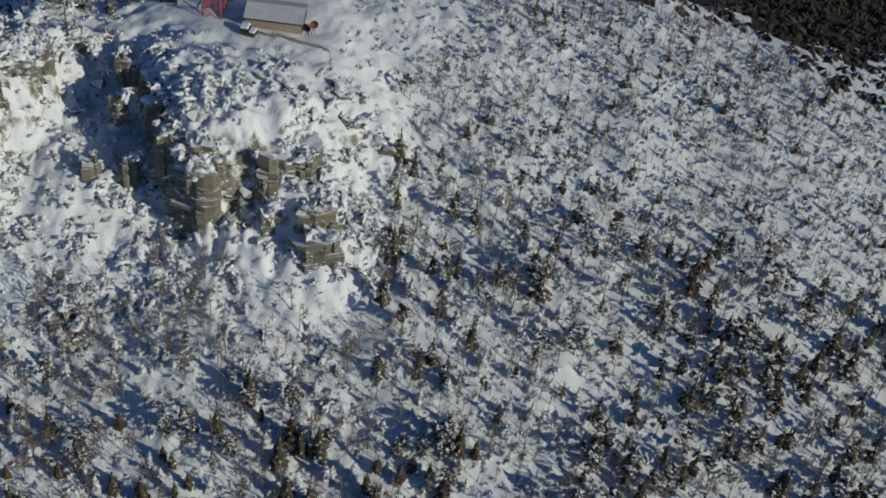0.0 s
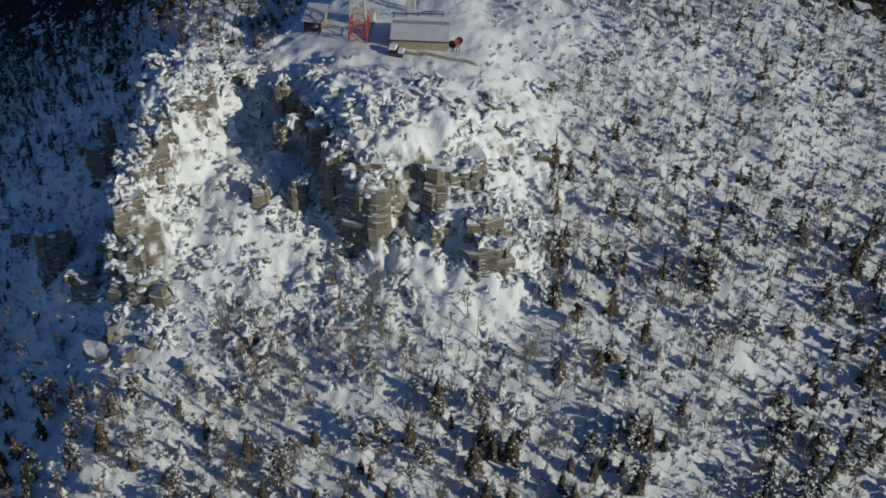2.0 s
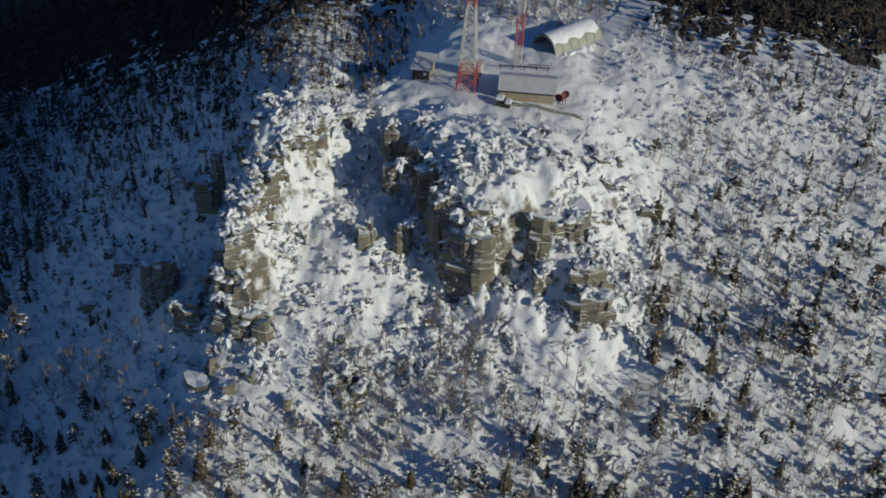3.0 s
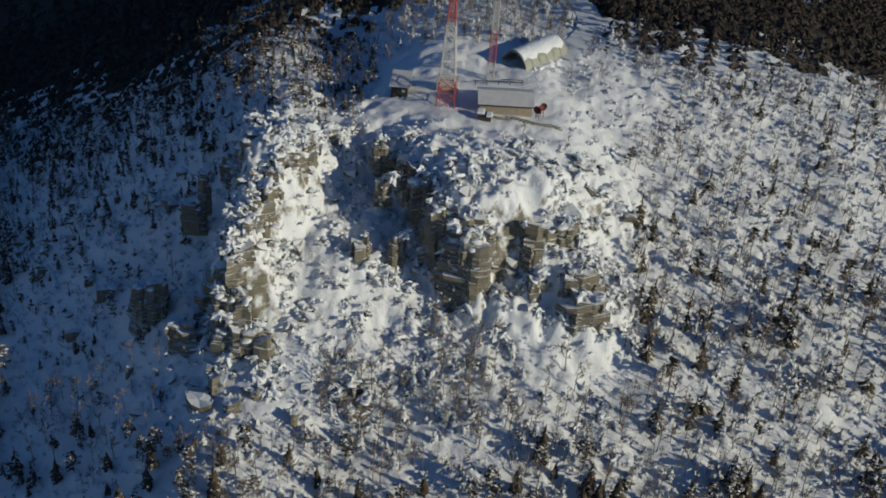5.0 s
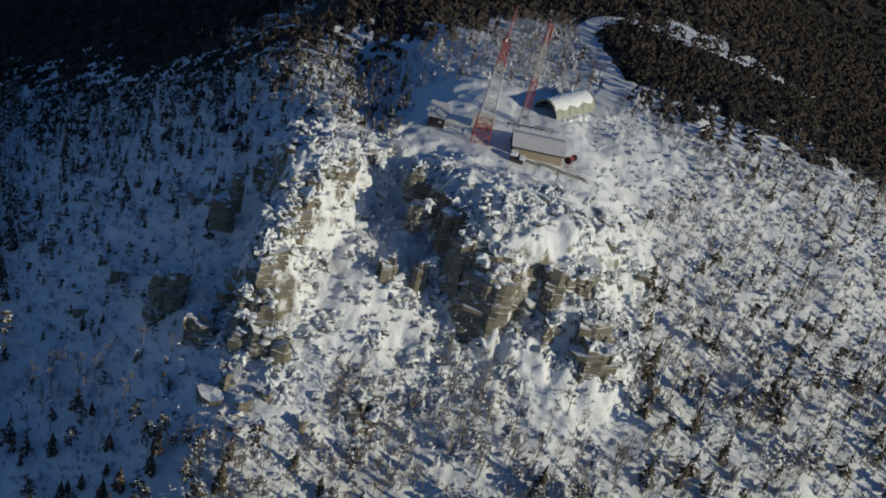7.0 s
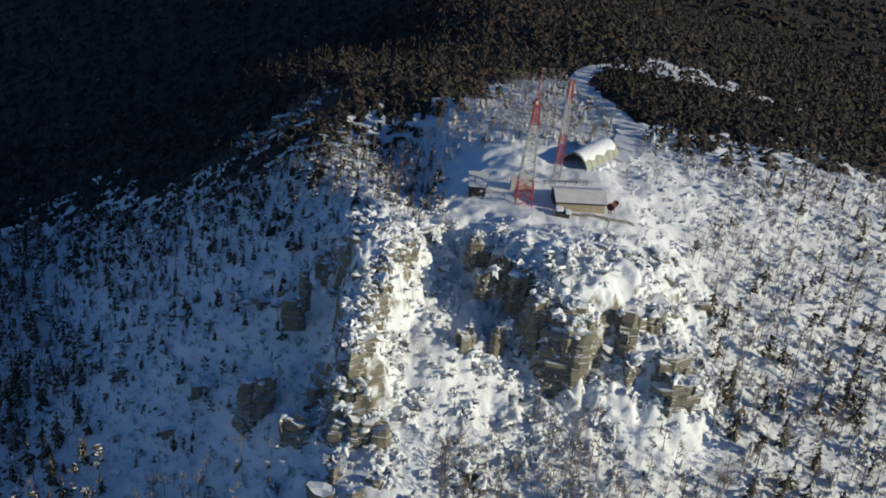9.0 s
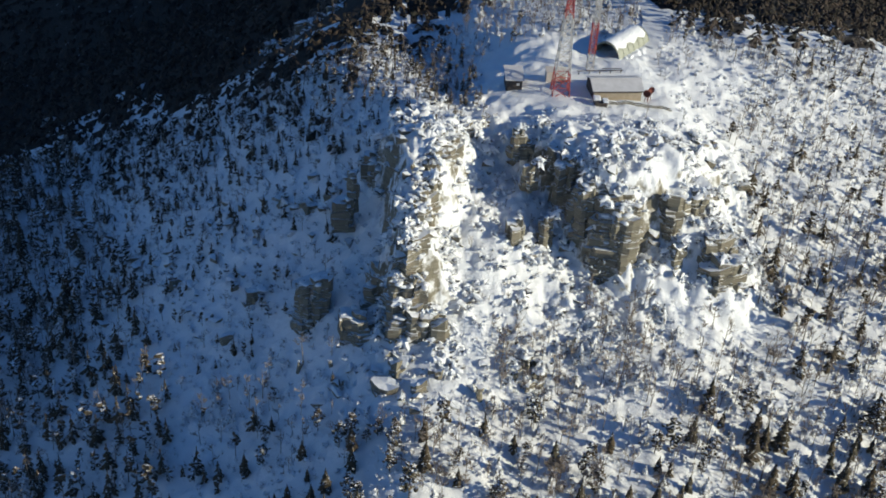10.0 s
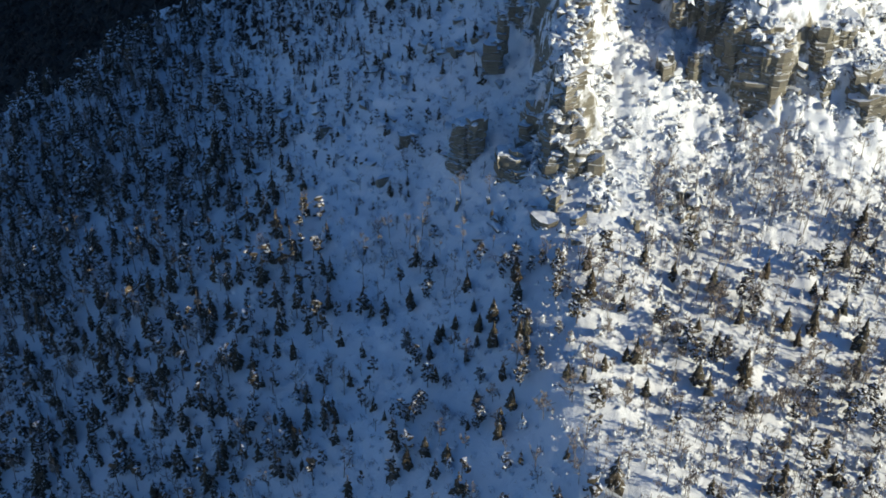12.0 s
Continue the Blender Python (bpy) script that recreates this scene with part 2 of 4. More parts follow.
ground = mesh_object("ground", np.stack([XX, YY, ZZ], -1).reshape(-1, 3).tolist(), quads.tolist(), M_GROUND, True)
tagged(ground, "snow-covered rocky mountain summit with steep slopes", "ground", kind="structure")
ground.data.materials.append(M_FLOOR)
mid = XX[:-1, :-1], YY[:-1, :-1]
# cells that take the litter floor with tree shade in its colour
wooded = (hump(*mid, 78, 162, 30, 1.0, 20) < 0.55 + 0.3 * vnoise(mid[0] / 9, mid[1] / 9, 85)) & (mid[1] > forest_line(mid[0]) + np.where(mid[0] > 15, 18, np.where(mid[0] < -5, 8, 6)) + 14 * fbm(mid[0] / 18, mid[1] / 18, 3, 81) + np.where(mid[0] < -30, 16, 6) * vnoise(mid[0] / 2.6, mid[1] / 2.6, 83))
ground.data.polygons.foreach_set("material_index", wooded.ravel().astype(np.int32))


# ---- mesh helpers ----
def tri_mesh(name, verts, tris, mats, slots=None, smooth=False):
    """A mesh out of arrays of corners and triangles."""
    verts, tris = np.asarray(verts, np.float32), np.asarray(tris, np.int32)
    me = bpy.data.meshes.new(name)
    me.vertices.add(len(verts))
    me.vertices.foreach_set("co", verts.ravel())
    me.loops.add(len(tris) * 3)
    me.loops.foreach_set("vertex_index", tris.ravel())
    me.polygons.add(len(tris))
    me.polygons.foreach_set("loop_start", np.arange(0, len(tris) * 3, 3, dtype=np.int32))
    for m in mats:
        me.materials.append(m)
    if slots is not None:
        me.polygons.foreach_set("material_index", np.asarray(slots, np.int32))
    me.update(calc_edges=True)
    me.validate()
    if smooth:
        me.shade_smooth()
    else:
        me.shade_flat()
    return me


def joined(pieces):
    """Pieces of (verts, tris) as one."""
    vs, ts, n = [], [], 0
    for v, t in pieces:
        vs.append(np.asarray(v, float))
        ts.append(np.asarray(t, int) + n)
        n += len(v)
    return np.concatenate(vs), np.concatenate(ts)


def part(name, mesh, parent, label=""):
    ob = new(name, mesh)
    ob.parent = parent
    if label:
        tagged(ob, label)
    return ob


def empty(name, m, label, category, group=""):
    ob = new(name)
    ob.empty_display_size = 0.3
    ob.matrix_world = m
    return tagged(ob, label, category, group)


def rod(a, b, ra, rb, sides=4):
    """A tapered bar from a to b."""
    a, b = np.array(a, float), np.array(b, float)
    d = b - a
    d = d / np.linalg.norm(d)
    u = np.cross(d, (0.3, 0.9, 0.2) if abs(d[2]) > 0.9 else (0, 0, 1.0))
    u = u / np.linalg.norm(u)
    w = np.cross(d, u)
    k = np.arange(sides) * 2 * np.pi / sides + np.pi / 4
    ring = np.cos(k)[:, None] * u + np.sin(k)[:, None] * w
    v = np.concatenate([a + ra * ring, b + rb * ring])
    t = []
    for i in range(sides):
        j = (i + 1) % sides
        t += [(i, j, sides + j), (i, sides + j, sides + i)]
    for i in range(1, sides - 1):
        t += [(0, i + 1, i), (sides, sides + i, sides + i + 1)]
    return v, np.array(t)


def box(x0, x1, y0, y1, z0, z1, bevel=0.0):
    bm = bmesh.new()
    bmesh.ops.create_cube(bm, size=1)
    for v in bm.verts:
        v.co = Vector((x0 + (v.co.x + 0.5) * (x1 - x0), y0 + (v.co.y + 0.5) * (y1 - y0), z0 + (v.co.z + 0.5) * (z1 - z0)))
    if bevel:
        bmesh.ops.bevel(bm, geom=bm.edges[:], offset=bevel, segments=1, affect="EDGES")
    bmesh.ops.triangulate(bm, faces=bm.faces[:])
    bm.verts.index_update()
    out = np.array([v.co[:] for v in bm.verts]), np.array([[v.index for v in f.verts] for f in bm.faces])
    bm.free()
    return out


def blob(rng, r, flat=0.6):
    """A lumpy lying pebble of 20 to 80 faces."""
    p = (1 + 5**0.5) / 2
    v = np.array([(-1, p, 0), (1, p, 0), (-1, -p, 0), (1, -p, 0), (0, -1, p), (0, 1, p), (0, -1, -p), (0, 1, -p), (p, 0, -1), (p, 0, 1), (-p, 0, -1), (-p, 0, 1)]) / 1.9
    t = np.array([(0, 11, 5), (0, 5, 1), (0, 1, 7), (0, 7, 10), (0, 10, 11), (1, 5, 9), (5, 11, 4), (11, 10, 2), (10, 7, 6), (7, 1, 8),
                  (3, 9, 4), (3, 4, 2), (3, 2, 6), (3, 6, 8), (3, 8, 9), (4, 9, 5), (2, 4, 11), (6, 2, 10), (8, 6, 7), (9, 8, 1)])
    a = rng.uniform(0, 6.28)
    rot = np.array([[math.cos(a), -math.sin(a), 0], [math.sin(a), math.cos(a), 0], [0, 0, 1]])
    v = v * rng.uniform(0.7, 1.25, (12, 1)) * (r * rng.uniform(0.75, 1.3), r * rng.uniform(0.75, 1.3), r * flat)
    return v @ rot.T, t


# ---- rock outcrops ----
def lump(rng, r, flat=0.6):
    """A soft rounded heap of snow."""
    v, t = blob(rng, r, flat)
    mid = {}
    v, out = list(v), []
    for tri in t:
        m = []
        for a, b in ((0, 1), (1, 2), (2, 0)):
            key = tuple(sorted((tri[a], tri[b])))
            if key not in mid:
                p = (np.asarray(v[key[0]]) + np.asarray(v[key[1]])) * 0.5 * rng.uniform(1.06, 1.2)
                mid[key] = len(v)
                v.append(p)
            m.append(mid[key])
        out += [(tri[0], m[0], m[2]), (m[0], tri[1], m[1]), (m[2], m[1], tri[2]), (m[0], m[1], m[2])]
    return np.array(v), np.array(out)


def bedded_block(rng, wx, wy, z0, z1, lean):
    """An upright angular block of rock: flat joint faces, stepped at its beds, with a broken sloping top."""
    n = int(rng.integers(7, 11))
    a = (np.arange(n) + rng.uniform(-0.32, 0.32, n)) * 2 * np.pi / n + rng.normal(0.78, 0.25)
    foot = np.stack([np.cos(a), np.sin(a)], -1)
    foot = foot / np.abs(foot).max(axis=1, keepdims=True) ** 0.7 * rng.uniform(0.8, 1.12, (n, 1)) * (wx, wy)
    size = math.sqrt(wx * wy)
    rings, z, back, off, wear = [], z0, 0.0, np.zeros(2), np.zeros((n, 1))
    while z < z1:
        thin = rng.random() < 0.35
        th = min((rng.uniform(0.10, 0.22) if thin else rng.choice((0.3, 0.45, 0.7, 1.1, 1.9)) * rng.uniform(0.7, 1.3)), z1 - z + 0.01)
        if not thin:
            back = np.clip(back + rng.normal(0, 0.10) + (rng.uniform(0.25, 0.6) if rng.random() < 0.2 else 0), -0.2, 0.5 * size)
            off = off * 0.8 + rng.normal(0, 0.08, 2)
            wear = wear * 0.6 + rng.normal(0, 0.095, (n, 1)) - np.where(rng.random((n, 1)) < 0.10, rng.uniform(0.1, 0.3), 0.0)
        p = foot * np.clip(1 - (back + (0.12 if thin else 0)) / size + wear, 0.35, 1.25) + off
        q = p * rng.uniform(0.96, 1.0) + rng.normal(0, 0.05, (n, 2))
        rings += [np.column_stack([p, z + rng.normal(0, 0.03, n)]), np.column_stack([q, z + th + rng.normal(0, 0.04, n)])]
        z += th
    slope = rng.normal(0, 0.22, 2)
    last = rings[-1]
    rings[-1] = last + np.outer(last[:, :2] @ slope + rng.normal(0, 0.15, n), (0, 0, 1.0))
    rings[-1][:, 2] = np.maximum(rings[-1][:, 2], rings[-2][:, 2] + 0.05) + rng.uniform(0, 0.3, n)
    top = np.append(rings[-1].mean(axis=0), [])
    v = np.concatenate(rings + [top[None, :]])
    v[:, 2] += v[:, 0] * lean[0] + v[:, 1] * lean[1]
    k, i = np.meshgrid(np.arange(len(rings) - 1), np.arange(n), indexing="ij")
    j = (i + 1) % n
    p, q, r, s = (m.ravel() for m in (k * n + i, k * n + j, (k + 1) * n + j, (k + 1) * n + i))
    m, e = np.arange(n), (len(rings) - 1) * n
    t = np.concatenate([np.stack([p, q, r], -1), np.stack([p, r, s], -1), np.stack([e + m, e + (m + 1) % n, np.full(n, len(v) - 1)], -1)])
    return v, t, top


def crag(rng, rx, ry, top, base, turn=0.0, taper=0.30, bulk=1.0):
    """A rock mass of many upright bedded blocks, lower to the outside, with heaps of snow on their tops."""
    stone, snow = [], []
    lean = rng.normal(0, 0.05, 2)
    count = int(np.clip(rx * ry * 0.85 / bulk ** 1.6, 4, 18))
    tall = top - base
    for k in range(count):
        f = math.sqrt((k + 0.4) / count)
        a = k * 2.4 + rng.normal(0, 0.25)
        x, y = rx * 0.80 * f * math.cos(a), ry * 0.80 * f * math.sin(a)
        w = bulk * rng.uniform(0.65, 1.35) * min(1.9, 0.45 * math.sqrt(rx * ry)) * (1.35 if k < 2 else 1.0)
        z1 = top - 0.02 * tall - tall * taper * max(0.0, f - 0.25) * rng.uniform(0.0, 1.9) - rng.uniform(0, 0.06) * tall
        v, t, head = bedded_block(rng, w * rng.uniform(0.9, 1.5), w * rng.uniform(0.7, 1.1), base, max(z1, base + 0.5 * tall), lean)
        yaw = rng.normal(0, 0.2)
        ca, sa = math.cos(yaw), math.sin(yaw)
        v = v @ np.array([[ca, sa, 0], [-sa, ca, 0], [0, 0, 1]]) + (x, y, 0)
        stone.append((v, t))
        for q in range(int(rng.integers(0 if k else 1, 4))):
            r = min(w, 1.6) * rng.uniform(0.25, 0.6)
            sv, st = lump(rng, r, rng.uniform(0.30, 0.55))
            snow.append((sv * (rng.uniform(0.8, 1.4), rng.uniform(0.8, 1.2), 1) + (x + rng.normal(0, 0.4) * w, y + rng.normal(0, 0.4) * w, head[2] + 0.05), st))
    ca, sa = math.cos(radians(turn)), math.sin(radians(turn))
    spin = np.array([[ca, sa, 0], [-sa, ca, 0], [0, 0, 1]])
    cv, ct = joined(snow)
    return [(v @ spin, t) for v, t in stone], (cv @ spin, ct)


def tuft(rng, r):
    """A dwarf bush of arching sprays bowed under heaps of snow."""
    dark, white = [], []
    for k in range(10):
        a, l = rng.uniform(0, 6.28), r * rng.uniform(0.65, 1.35)
        c, s, up = math.cos(a), math.sin(a), rng.uniform(0.25, 1.1)
        w = l * rng.uniform(0.10, 0.22)
        v = np.array([(0, 0, 0.1), (c * l * 0.5 - s * w, s * l * 0.5 + c * w, l * up * 0.6), (c * l * 0.5 + s * w, s * l * 0.5 - c * w, l * up * 0.6), (c * l, s * l, l * up * 0.7)])
        dark.append((v + rng.normal(0, 0.05 * r, (4, 3)), np.array([(0, 2, 1), (1, 2, 3)])))
    for k in range(7):
        a, l = rng.uniform(0, 6.28), r * rng.uniform(0.1, 0.7)
        v, t = blob(rng, r * rng.uniform(0.16, 0.36), rng.uniform(0.5, 0.9))
        v = v * (1.0, 1.0, 1.0) * rng.uniform(0.6, 1.5, (12, 1))
        c, s = math.cos(a), math.sin(a)
        v = v * (rng.uniform(1.2, 2.0), rng.uniform(0.5, 0.9), 1)
        v[:, 2] -= 0.35 * v[:, 0]
        v = v @ np.array([[c, s, 0], [-s, c, 0], [0, 0, 1]])
        white.append((v + (c * l, s * l, r * (0.8 - 0.65 * (l / r)) * rng.uniform(0.5, 1.2)), t))
    return joined(dark), joined(white)


def hull_rock(rng, sx, sy, sz):
    """An angular broken block."""
    bm = bmesh.new()
    for k in range(9):
        p = rng.uniform(-1, 1, 3)
        p = p / np.abs(p).max() ** 0.85
        bm.verts.new(p * (sx, sy, sz))
    bmesh.ops.convex_hull(bm, input=bm.verts[:])
    for v in [v for v in bm.verts if not v.link_faces]:
        bm.verts.remove(v)
    bmesh.ops.triangulate(bm, faces=bm.faces[:])
    bm.verts.index_update()
    out = np.array([v.co[:] for v in bm.verts]), np.array([[v.index for v in f.verts] for f in bm.faces])
    bm.free()
    return out


M_SNOW, nt_, b_ = material("settled_snow", 0.7)
nt_.links.new(snow_colour(nt_), b_.inputs["Base Color"])
bump(nt_, b_, noise_at(nt_, 1.4, 6, 0.6), 0.5, 0.3)
M_BLOCK = make_snowy("broken_rock_under_snow", rock_colour, 0.42, 0.60, 0.4, 0.9)
rng = np.random.default_rng(77)
ROCKS = [tri_mesh("boulder", *hull_rock(rng, 1.0, rng.uniform(0.6, 0.95), rng.uniform(0.45, 0.8)), [M_BLOCK]) for k in range(10)]


# x, y, top, base, half width, half depth, turn
FIN = [(-30.4, -20.6, 1.9, -9, 4.0, 3.2, 10), (-31.2, -24.4, 1.2, -12, 3.4, 2.8, 30), (-32.0, -28.0, 0.0, -15, 3.2, 3.0, 20), (-32.7, -31.6, -1.0, -18, 3.2, 3.0, 50),
       (-33.6, -35.2, -2.0, -21, 3.4, 3.0, 10), (-34.8, -38.8, -4.6, -24, 3.4, 3.0, 25), (-35.6, -42.0, -7.4, -27, 3.6, 3.0, 40), (-36.2, -45.2, -10.8, -30, 3.6, 2.8, 12),
       (-35.8, -47.0, -17.0, -34, 4.0, 2.6, 5), (-34.6, -48.2, -22.6, -36, 4.4, 2.4, 8), (-30.2, -48.6, -25.0, -36, 4.2, 2.4, 8)]
RIM = [(-27.5, -17.0, 0.9, -8, 4.0, 3.2, 30), (-23.5, -8.0, -0.7, -6, 2.6, 2.2, 20), (0.0, -21, -1.4, -14, 3.4, 4.4, 25),
       (3.4, -27.4, -3.6, -17, 3.4, 3.8, 15), (20, -12, -0.6, -4, 3.0, 1.8, 40),
       (-11.2, -13.2, 1.0, -7, 3.0, 1.7, -18), (-4.2, -16.6, -1.0, -9, 1.6, 2.6, 20), (-30, 3, -0.8, -7, 3.6, 2.4, 60)]
FACE = [(10.6, -31.6, -6.8, -29, 6.0, 3.3, 8), (9.0, -27.8, -4.6, -14, 5.6, 2.6, 5), (22.2, -27.4, -6.6, -21, 3.4, 2.4, 10),
        (28, -22.8, -8.0, -16, 4.6, 2.6, 25), (24.5, -31.6, -16.0, -26, 3.0, 1.8, 15), (35, -34.0, -18.6, -32, 5.2, 2.8, 10), (33.8, -30.5, -14.5, -28, 4.8, 2.8, 20)]
LEDGES = [(34.5, -10.0, -8.2, -15, 5.0, 2.0, 40), (32.5, -6.0, -5.0, -11, 3.4, 1.6, 30), (40, -3.4, -11.4, -17, 3.4, 1.8, 45), (29.6, -14.6, -8.6, -14, 4.0, 1.8, 40)]
SHADED = [(-56.0, -36.2, -24.6, -40, 3.9, 3.0, 8), (-46.6, -44.6, -28.6, -40, 4.2, 2.8, 15), (-42, -38, -21, -34, 3.0, 3.2, 0), (-48.9, -18.0, -8.6, -20, 1.2, 1.2, 0),
          (-50.2, -19.6, -14.6, -24, 2.3, 1.7, 20), (-44, -10, -8.5, -16, 2.4, 1.6, 0), (-60, -6, -25, -32, 2.6, 1.6, 40), (-70, -24.5, -38, -44, 2.4, 1.8, 30), (-71.5, -8, -32, -38, 1.6, 1.2, 0), (-42.8, -13, -9.0, -16, 1.6, 1.4, 10)]
BACK = [(x, y, ground_z(x, y) + up, ground_z(x, y) - 6, rx, ry, 10) for x, y, up, rx, ry in ((-77, 102, 1.2, 3.6, 2.0), (-65, 100, 1.8, 4.6, 2.4), (-56, 92, 1.4, 3.6, 2.0), (-71, 96, 0.9, 3.0, 1.6))]
LOW = [(-10, -53.0, -31.6, -46, 3.4, 2.4, 15), (-12.6, -55.0, -33.6, -46, 2.4, 2.0, 40), (-7.4, -55.0, -33.8, -46, 2.2, 2.0, 70), (-10, -57.0, -36.0, -47, 2.8, 1.6, 5), (-9.0, -22.2, -3.0, -10, 2.2, 1.6, 20), (-12, -31.0, -12.0, -19, 2.2, 1.5, 10), (-5.2, -29.0, -12.2, -21, 2.9, 1.6, 5), (-19, -59.5, -37.6, -43, 1.6, 1.2, 30), (-44, -62, -41, -48, 2.2, 1.8, 50)]


def outcrops(places, label, seed=1, bulk=1.0, name="rock_outcrop"):
    for k, (x, y, top, base, rx, ry, turn) in enumerate(places):
        rng = np.random.default_rng(seed * 100 + k)
        stone, snow = crag(rng, rx, ry, top, base, turn, 0.30, bulk)
        ob = empty(name, pose(x, y, 0), label, "rock", "rocks of the cliff")
        for block in stone:
            part("rock_face", tri_mesh("rock_face", *block, [M_ROCK]), ob)
        tagged(part("snow_cap", tri_mesh("snow_cap", *snow, [M_SNOW], None, True), ob, "thick white snow heaped on the ledges"), kind="stuff")
        for q in range(1):
            a, far = rng.uniform(0, 6.28), rng.uniform(0.95, 1.5)
            qx, qy = x + far * rx * math.cos(a), y + far * ry * math.sin(a)
            s = rng.uniform(0.6, 1.6)
            small = new("rock_block", ROCKS[rng.integers(10)])
            small.matrix_world = Matrix.LocRotScale((qx, qy, ground_z(qx, qy) + 0.25 * s), Euler((rng.normal(0, 0.25), rng.normal(0, 0.25), rng.uniform(0, 6.28))), (s, s, s * rng.uniform(0.8, 1.5)))
            tagged(small, "snow-topped rock block broken from the cliff", "rock", "rock blocks")


outcrops(FIN, "sunlit layered rock rib with snow on its ledges", 1, 1.1)
outcrops(RIM, "snow-capped layered rock at the plateau's rim", seed=2)
outcrops(FACE, "tall layered rock buttress with snowy ledges in the cliff", 3, 1.25)
outcrops(LEDGES, "low snow-capped rock ledge on the upper slope", seed=4)
outcrops(SHADED, "dark rock tower standing in the shaded snow slope", 5, 1.3)
outcrops(LOW, "snowy rock outcrop standing on the lower slope", seed=6)

outcrops(BACK, "snow-topped rock outcrop at the forest's edge", seed=7)

rng = np.random.default_rng(78)


def scatter_boulder(x, y, s, label="grey boulder capped with snow on the slope"):
    ob = new("boulder", ROCKS[rng.integers(10)])
    ob.matrix_world = Matrix.LocRotScale((x, y, ground_z(x, y) + 0.25 * s), Euler((rng.uniform(-0.3, 0.3), rng.uniform(-0.3, 0.3), rng.uniform(0, 6.28))), (s, s * rng.uniform(0.7, 1.2), s * rng.uniform(0.7, 1.3)))
    tagged(ob, label, "boulder", "boulders")


# x, y, half length, half width, half height, turn: the broken slabs below the rib
for bx, by, la, lb, lc, turn in ((-40.1, -59.1, 4.3, 2.6, 1.6, -15), (-33.0, -60.6, 3.0, 2.2, 1.7, 20), (-20.2, -61.5, 1.5, 1.6, 2.4, 10), (-52.1, -48.7, 0.9, 0.8, 1.3, 0),
                                 (-49.3, -54.1, 1.9, 0.9, 1.3, 50), (-37.4, -56.0, 2.2, 1.8, 1.8, 30), (-76.4, -32.0, 2.6, 1.6, 1.1, 20), (-58.7, -46.5, 1.6, 1.4, 1.8, 70), (-29.0, -58.0, 1.8, 1.4, 1.4, 0)):
    slab = new("boulder", tri_mesh("boulder", *bedded_block(rng, la * 0.62, lb * 0.62, -lc, lc * 0.85, (0.12, -0.08))[:2], [M_BLOCK]))
    slab.matrix_world = pose(bx, by, ground_z(bx, by) + 0.35 * lc, rng.uniform(-16, 16), rng.uniform(-16, 16), turn)
    tagged(slab, "large broken rock slab under snow below the cliff", "boulder", "boulders")
for k in range(30):
    scatter_boulder(rng.uniform(-54, -18), rng.uniform(-66, -51), rng.uniform(0.7, 1.9))
for k in range(12):
    scatter_boulder(rng.uniform(-30, 8), rng.uniform(-54, -34), rng.uniform(0.5, 1.4))
for k in range(14):
    scatter_boulder(rng.uniform(-30, 46), rng.uniform(-34, -4), rng.uniform(0.5, 1.5))
for k in range(8):
    scatter_boulder(rng.uniform(-37, -24), rng.uniform(-46, -14), rng.uniform(0.5, 1.5))
for k in range(14):
    scatter_boulder(rng.uniform(0, 40), rng.uniform(-38, -20), rng.uniform(0.5, 1.5))
RIB_LINE = [(-31, 4), (-36, -10), (-38, -24), (-38, -38), (-36, -46)]
EDGE_LINE = [(-30, -36), (-24, -23), (-15, -12), (-6, -14), (0, -23), (5, -31), (13, -33), (20, -28), (29, -25), (34, -17), (45, -7)]
for line, count in ((RIB_LINE, 26), (EDGE_LINE, 60)):
    for k in range(count):
        (ax, ay), (bx, by) = (lambda q: (line[q], line[q + 1]))(int(rng.integers(len(line) - 1)))
        f = rng.random()
        scatter_boulder(ax + (bx - ax) * f + rng.normal(0, 1.8), ay + (by - ay) * f + rng.normal(0, 1.8), rng.uniform(0.6, 2.0), "angular rock block capped with snow on the cliff edge")
for k in range(150):
    scatter_boulder(rng.uniform(-112, -44), rng.uniform(-34, 62), rng.uniform(0.6, 1.9), "dark rock sticking out of shaded snow")


